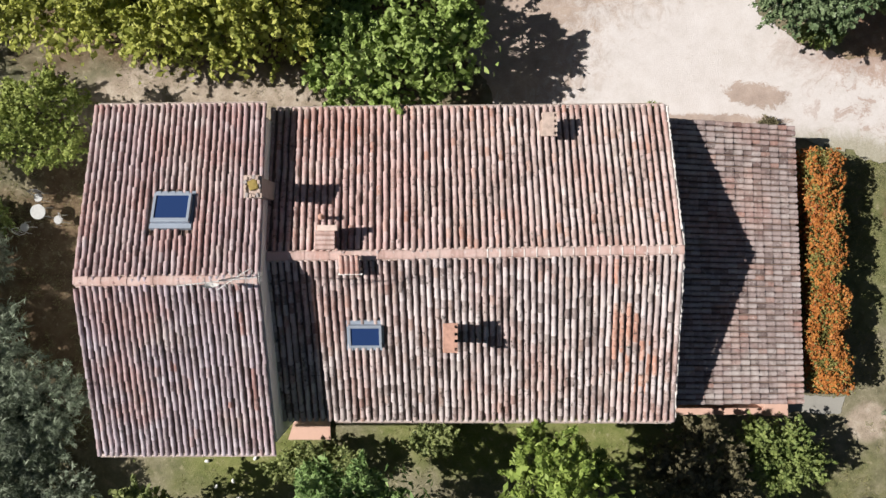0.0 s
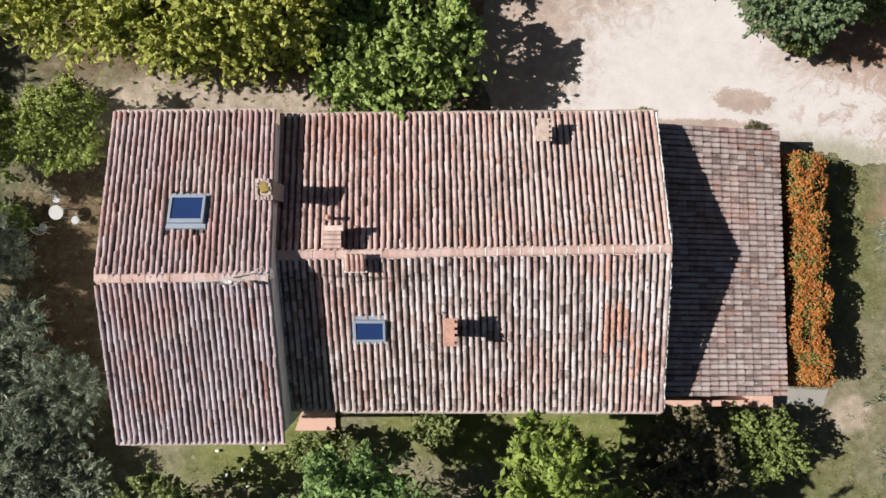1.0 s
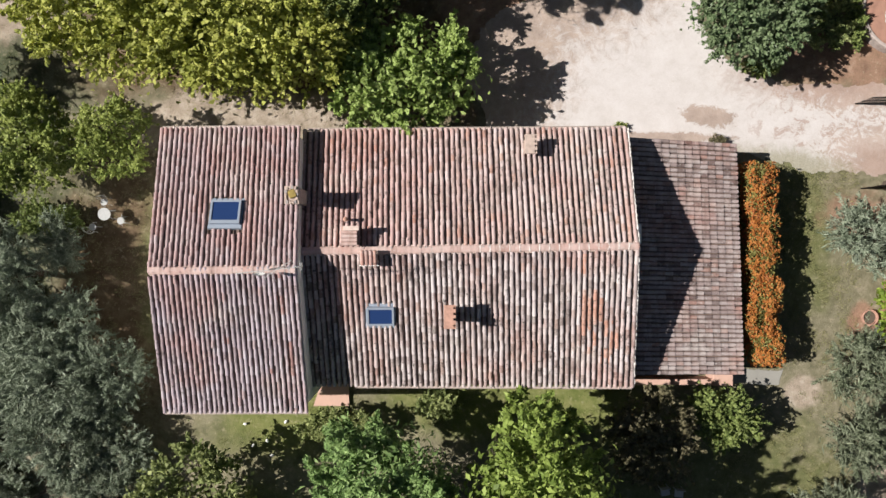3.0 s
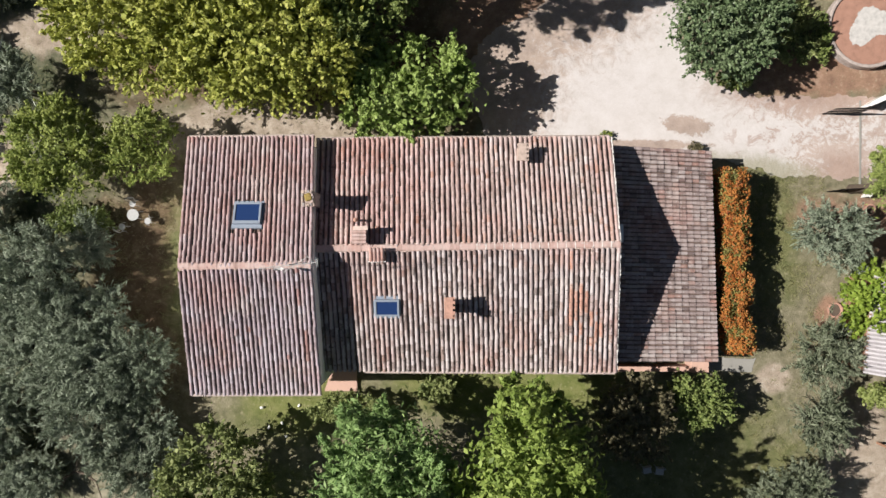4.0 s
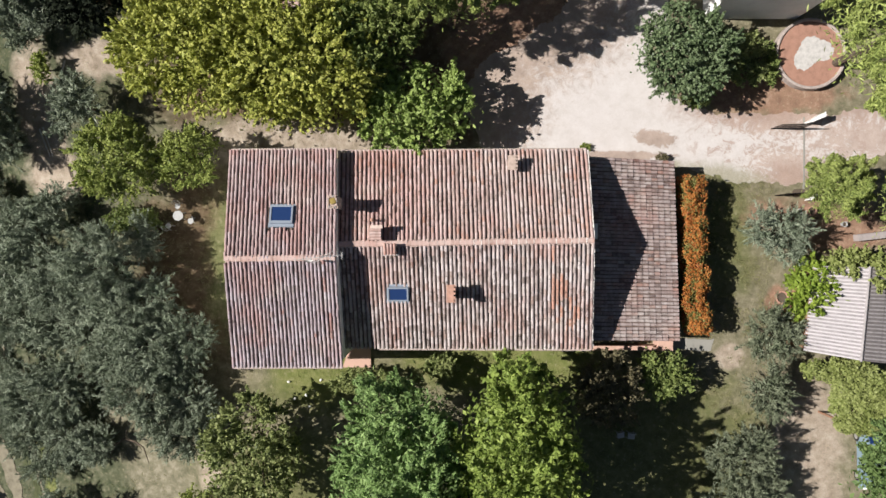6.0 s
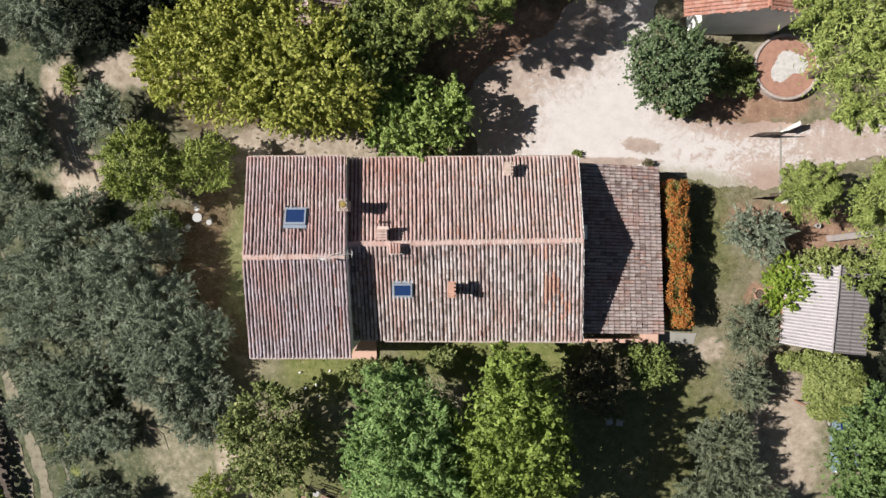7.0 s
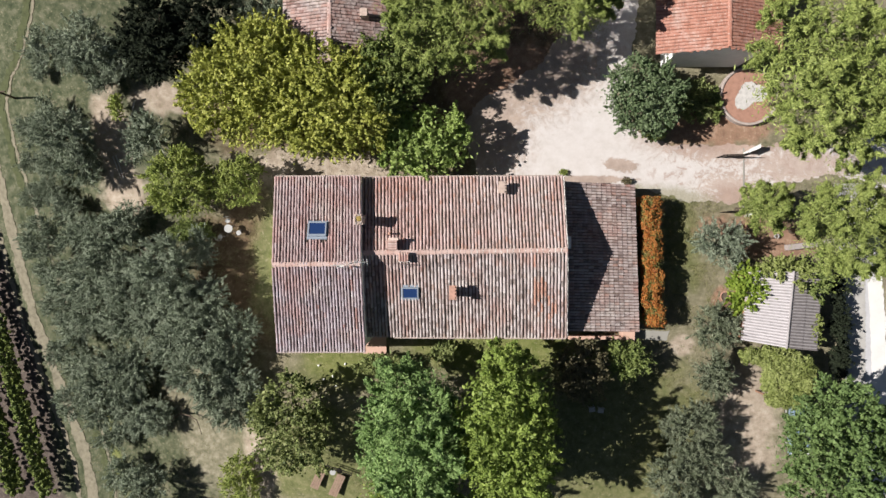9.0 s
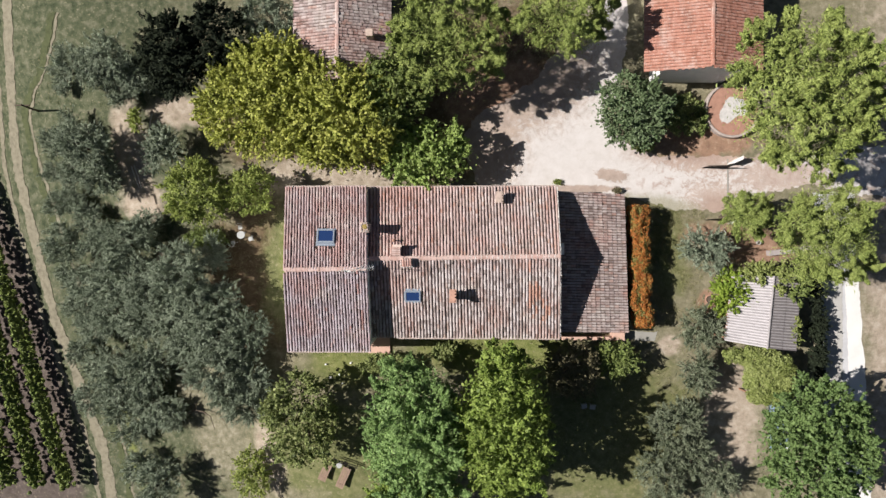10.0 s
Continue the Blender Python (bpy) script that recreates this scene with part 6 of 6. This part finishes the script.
box(bm, 21.80, 21.91, 3.2, 7.6, -0.05, 0.035, 0.01)
part("strip", bm, M["concrete"], rail)


# ---- garden things ----
def garden_table(x, y):
    t = thing("garden_table", x, y, 0, "round white garden table under the trees", "table")
    bm = bmesh.new()
    bmesh.ops.create_cone(bm, cap_ends=True, segments=32, radius1=0.30, radius2=0.30, depth=0.03, matrix=Matrix.Translation((x, y, 0.72)))
    part("tabletop", bm, M["garden_white"], t)
    for k in range(4):
        a = 0.8 + k * math.pi / 2
        bm = bmesh.new()
        tube(bm, [(x + 0.3 * math.cos(a), y + 0.3 * math.sin(a), -0.05), (x + 0.2 * math.cos(a), y + 0.2 * math.sin(a), 0.71)], [0.02, 0.02], 6)
        part("leg", bm, M["garden_white"], t)


def garden_chair(x, y, turn):
    c = thing("garden_chair", x, y, 0, "white metal garden chair with a round seat", "chair", "chairs round the garden table")
    m = Matrix.Translation((x, y, 0)) @ Matrix.Rotation(turn, 4, "Z")
    bm = bmesh.new()
    bmesh.ops.create_cone(bm, cap_ends=True, segments=20, radius1=0.17, radius2=0.17, depth=0.03, matrix=m @ Matrix.Translation((0, 0, 0.45)))
    part("seat", bm, M["garden_white"], c)
    for px, py in ((-0.14, -0.14), (0.14, -0.14), (0.14, 0.14), (-0.14, 0.14)):
        bm = bmesh.new()
        tube(bm, [m @ Vector((px * 1.25, py * 1.25, -0.05)), m @ Vector((px, py, 0.45))], [0.014, 0.014], 6)
        part("leg", bm, M["garden_white"], c)
    bm = bmesh.new()
    tube(bm, [m @ Vector((-0.19, -0.16, 0.45)), m @ Vector((-0.2, -0.26, 0.8)), m @ Vector((0, -0.3, 0.92)), m @ Vector((0.2, -0.26, 0.8)), m @ Vector((0.19, -0.16, 0.45))], [0.016] * 5, 6)
    for px in (-0.08, 0, 0.08):
        tube(bm, [m @ Vector((px, -0.2, 0.45)), m @ Vector((px, -0.29, 0.88))], [0.01, 0.01], 5)
    part("backrest", bm, M["garden_white"], c)


garden_table(-16.12, 1.56)
garden_chair(-16.25, 2.15, 0.2 + math.pi)
garden_chair(-15.45, 1.25, 1.9)
garden_chair(-16.8, 0.95, -0.7)


def bench_boards(x, y, turn, label):
    b = thing("garden_bench", x, y, high(x, y), label, "bench", "benches on the lawn")
    m = Matrix.Translation((x, y, high(x, y))) @ Matrix.Rotation(turn, 4, "Z")
    for k in range(4):
        bm = bmesh.new()
        box(bm, -0.32 + 0.165 * k, -0.32 + 0.165 * k + 0.145, -0.85, 0.85, 0.42, 0.46, 0.006, m)
        part("board", bm, M["bench_wood"], b)
    for py in (-0.65, 0.65):
        bm = bmesh.new()
        box(bm, -0.28, 0.28, py - 0.04, py + 0.04, -0.1, 0.42, 0.006, m)
        part("trestle", bm, M["bench_wood"], b)


bench_boards(-9.65, -16.95, -0.42, "low brown wooden bench on the grass")
bench_boards(-8.25, -17.45, -0.42, "low brown wooden bench beside a white stool")
SX, SY = -8.55, -16.45
SZ = high(SX, SY)
stool = thing("garden_stool", SX, SY, SZ, "small round white stool between wooden benches", "stool")
bm = bmesh.new()
bmesh.ops.create_cone(bm, cap_ends=True, segments=24, radius1=0.23, radius2=0.22, depth=0.05, matrix=Matrix.Translation((SX, SY, SZ + 0.46)))
part("seat", bm, M["garden_white"], stool)
for k in range(3):
    a = k * 2.094
    bm = bmesh.new()
    tube(bm, [(SX + 0.2 * math.cos(a), SY + 0.2 * math.sin(a), SZ - 0.1), (SX + 0.12 * math.cos(a), SY + 0.12 * math.sin(a), SZ + 0.44)], [0.02, 0.02], 6)
    part("leg", bm, M["iron"], stool)


rack = thing("iron_rack", -8.05, -16.25, high(-8.05, -16.25), "low dark iron rack standing across two benches", "rack")
RZ = high(-8.05, -16.25)
for y, z in ((-0.07, 0.62), (0.09, 0.66)):
    bm = bmesh.new()
    tube(bm, [(-9.0, -15.95 + y, RZ + z), (-8.1, -16.22 + y, RZ + z + 0.03), (-7.1, -16.55 + y, RZ + z)], [0.04, 0.045, 0.04], 7)
    part("bar", bm, M["iron"], rack)
for x, y in ((-8.95, -15.95), (-8.05, -16.22), (-7.15, -16.53)):
    bm = bmesh.new()
    tube(bm, [(x - 0.03, y - 0.14, RZ - 0.1), (x, y, RZ + 0.66), (x + 0.03, y + 0.16, RZ - 0.1)], [0.025, 0.03, 0.025], 6)
    part("leg", bm, M["iron"], rack)


# small white stones on the lawn
for k, (x, y) in enumerate(((-9.62, -8.56), (-9.25, -9.59), (-8.55, -9.37), (-8.33, -10.07), (-7.66, -8.45))):
    st = thing("white_stone", x, y, 0, "small white stone lying on the lawn", "stone", "white stones on the lawn")
    bm = bmesh.new()
    bmesh.ops.create_icosphere(bm, subdivisions=2, radius=0.085)
    for v in bm.verts:
        v.co *= 1 + 0.25 * noise.noise(v.co * 14 + Vector((k, 0, 0)))
    bmesh.ops.transform(bm, matrix=Matrix.Translation((x, y, 0.02)) @ Matrix.Rotation(k, 4, "Z") @ Matrix.Diagonal((1.2, 0.8, 0.6, 1)), verts=bm.verts)
    part("stone", bm, M["white"], st)


def lawn_chair(x, y, turn):
    """A plain moulded chair in the deep shade."""
    c = thing("lawn_chair", x, y, 0, "pale plastic chair standing in deep tree shade", "chair", "chairs on the shaded lawn")
    m = Matrix.Translation((x, y, 0)) @ Matrix.Rotation(turn, 4, "Z")
    bm = bmesh.new()
    box(bm, -0.21, 0.21, -0.2, 0.2, 0.40, 0.435, 0.015, m)
    part("seat", bm, M["garden_white"], c)
    bm = bmesh.new()
    box(bm, -0.2, 0.2, 0.19, 0.225, 0.44, 0.82, 0.015, m)
    part("backrest", bm, M["garden_white"], c)
    for px, py in ((-0.18, -0.17), (0.18, -0.17), (0.18, 0.17), (-0.18, 0.17)):
        bm = bmesh.new()
        tube(bm, [m @ Vector((px * 1.15, py * 1.15, -0.05)), m @ Vector((px, py, 0.41))], [0.018, 0.022], 6)
        part("leg", bm, M["garden_white"], c)


lawn_chair(10.56, -11.7, 0.2)
lawn_chair(11.22, -11.77, -0.1)


# ---- bits in the grove ----
post = thing("wooden_post", -33.5, 11.7, high(-33.5, 11.7), "weathered wooden post beside the ditch", "post")
bm = bmesh.new()
z = high(-33.5, 11.7)
tube(bm, [(-33.5, 11.7, z - 0.4), (-33.52, 11.72, z + 2.6)], [0.09, 0.07], 8)
part("shaft", bm, M["bark"], post)
bm = bmesh.new()
box(bm, -34.1, -32.9, 11.66, 11.76, z + 2.35, z + 2.45, 0.01)
part("crossbar", bm, M["bark"], post)


def lying_pole(a, b, radius, material, label):
    p = thing("timber_pole", a[0], a[1], high(*a), label, "timber", "timber left in the grove")
    bm = bmesh.new()
    tube(bm, [(a[0], a[1], high(*a) + radius), ((a[0] + b[0]) / 2, (a[1] + b[1]) / 2 + 0.03, high((a[0] + b[0]) / 2, (a[1] + b[1]) / 2) + radius + 0.02), (b[0], b[1], high(*b) + radius)], [radius, radius * 0.9, radius * 0.7], 7)
    part("pole", bm, M[material], p)


lying_pole((-25.2, 7.0), (-24.6, 5.3), 0.05, "rubble", "pale bare timber pole lying on soil")
lying_pole((-24.95, 7.1), (-24.4, 5.3), 0.045, "rubble", "pale bare timber pole lying on soil")
lying_pole((-23.30, 11.1), (-23.57, 9.95), 0.06, "rubble", "pale bare timber pole lying on grass")
lying_pole((-23.4, 4.8), (-23.2, 4.0), 0.05, "bark", "dark timber pole lying on soil")
branch = thing("fallen_branch", -20.8, -12.8, high(-20.8, -12.8), "dark bare curved branch lying on dry grass", "branch")
bm = bmesh.new()
way = [(-22.1, -13.9), (-21.6, -13.2), (-20.8, -12.75), (-20.0, -12.8), (-19.3, -13.1), (-18.9, -14.2)]
tube(bm, [(x, y, high(x, y) + 0.25 + 0.15 * k) for k, (x, y) in enumerate(way)], [0.09, 0.08, 0.07, 0.055, 0.04, 0.02], 7)
for x, y, dx, dy in ((-20.8, -12.75, 0.3, 0.7), (-20.0, -12.8, 0.5, -0.6), (-21.6, -13.2, -0.5, 0.3)):
    tube(bm, [(x, y, high(x, y) + 0.5), (x + dx, y + dy, high(x + dx, y + dy) + 0.7)], [0.035, 0.012], 5)
part("limb", bm, M["bark"], branch)


def flower_pot(x, y, r, h, material, label):
    p = thing("flower_pot", x, y, 0, label, "flower pot", "pots by the gate")
    bm = bmesh.new()
    rings = []
    for rad, z in ((0.7 * r, -0.05), (r, h), (r * 1.1, h), (r * 1.1, h + 0.05), (r * 0.9, h + 0.05), (r * 0.85, h - 0.08)):
        rings.append([bm.verts.new((x + rad * math.cos(2 * math.pi * k / 20), y + rad * math.sin(2 * math.pi * k / 20), z)) for k in range(20)])
    for a, b in zip(rings, rings[1:]):
        for k in range(20):
            bm.faces.new((a[k], a[(k + 1) % 20], b[(k + 1) % 20], b[k]))
    part("pot", bm, M[material], p)
    bm = bmesh.new()
    bmesh.ops.create_circle(bm, cap_ends=True, segments=20, radius=r * 0.87, matrix=Matrix.Translation((x, y, h - 0.06)))
    part("soil", bm, M["bark"], p)


flower_pot(21.4, 1.8, 0.17, 0.35, "white", "small white flower pot on bare soil")
flower_pot(22.15, 1.85, 0.26, 0.45, "brick", "large terracotta flower pot on bare soil")
flower_pot(24.2, 1.05, 0.15, 0.3, "garden_white", "white flower pot under the pine")
flower_pot(20.4, -3.4, 0.36, 0.3, "brick", "wide terracotta pot beside the bright green bush")
lying_pole((21.15, 1.55), (22.7, 1.42), 0.05, "bark", "dark timber pole lying by flower pots")

# a low curved kerb wall of grey stone
kerb = thing("low_wall", 26.0, 0.2, 0, "low grey rendered garden wall with a rounded end", "wall")
bm = bmesh.new()
line = [(24.9, 0.22), (25.6, 0.3), (26.6, 0.42), (27.8, 0.6), (29.0, 0.7)]
outline = strip(line, 0.40)
solid(bm, [(x, y, -0.2) for x, y in outline], [(x, y, 0.55) for x, y in outline])
bmesh.ops.recalc_face_normals(bm, faces=bm.faces)
part("masonry", bm, M["stone"], kerb)


def parked_car(x, y, turn):
    """A small pale blue car, nose out, under the wide tree."""
    z = high(x, y)
    c = thing("parked_car", x, y, z, "small pale blue car parked under a wide tree", "car")
    m = Matrix.Translation((x, y, z)) @ Matrix.Rotation(turn, 4, "Z")
    side = [(-1.9, 0.35), (-1.95, 0.6), (-1.75, 0.78), (-0.85, 0.88), (-0.25, 1.36), (0.95, 1.42), (1.6, 1.02), (1.9, 0.9), (1.95, 0.5), (1.85, 0.3)]
    bm = bmesh.new()
    rows = []
    for w in (-0.8, -0.72, 0.72, 0.8):
        edge = abs(w) > 0.75
        rows.append([bm.verts.new(m @ Vector((px * (0.985 if edge else 1), w * (1 - 0.16 * max(0, pz - 0.85)), pz - (0.04 if edge else 0)))) for px, pz in side])
    for a, b in zip(rows, rows[1:]):
        for k in range(len(side)):
            j = (k + 1) % len(side)
            bm.faces.new((a[k], a[j], b[j], b[k]))
    bm.faces.new(rows[0][::-1])
    bm.faces.new(rows[-1])
    bmesh.ops.recalc_face_normals(bm, faces=bm.faces)
    part("body", bm, M["car_paint"], c)
    for nm, a, b in (("windscreen", (-0.80, 0.925), (-0.30, 1.345)), ("rear_window", (1.02, 1.41), (1.52, 1.10))):
        bm = bmesh.new()
        ps = [(a[0], -0.6, a[1]), (a[0], 0.6, a[1]), (b[0], 0.54, b[1]), (b[0], -0.54, b[1])]
        solid(bm, [m @ Vector((q[0], q[1], q[2] + 0.005)) for q in ps], [m @ Vector((q[0], q[1], q[2] + 0.025)) for q in ps])
        part(nm, bm, M["glass"], c, "tinted glass")
    for px in (-1.2, 1.2):
        for py in (-0.74, 0.74):
            bm = bmesh.new()
            bmesh.ops.create_cone(bm, cap_ends=True, segments=20, radius1=0.3, radius2=0.3, depth=0.2, matrix=m @ Matrix.Translation((px, py, 0.3)) @ Matrix.Rotation(math.pi / 2, 4, "X"))
            w = part("wheel", bm, M["cable"], c)
            bm = bmesh.new()
            bmesh.ops.create_cone(bm, cap_ends=True, segments=16, radius1=0.18, radius2=0.16, depth=0.215, matrix=m @ Matrix.Translation((px, py, 0.3)) @ Matrix.Rotation(math.pi / 2, 4, "X"))
            part("rim", bm, M["pipe"], w)
    for py in (-0.55, 0.55):
        bm = bmesh.new()
        box(bm, -1.93, -1.80, py - 0.14, py + 0.14, 0.58, 0.72, 0.02, m)
        part("headlight", bm, M["white"], c)


parked_car(25.75, -13.0, radians(91))

tile_pieces()
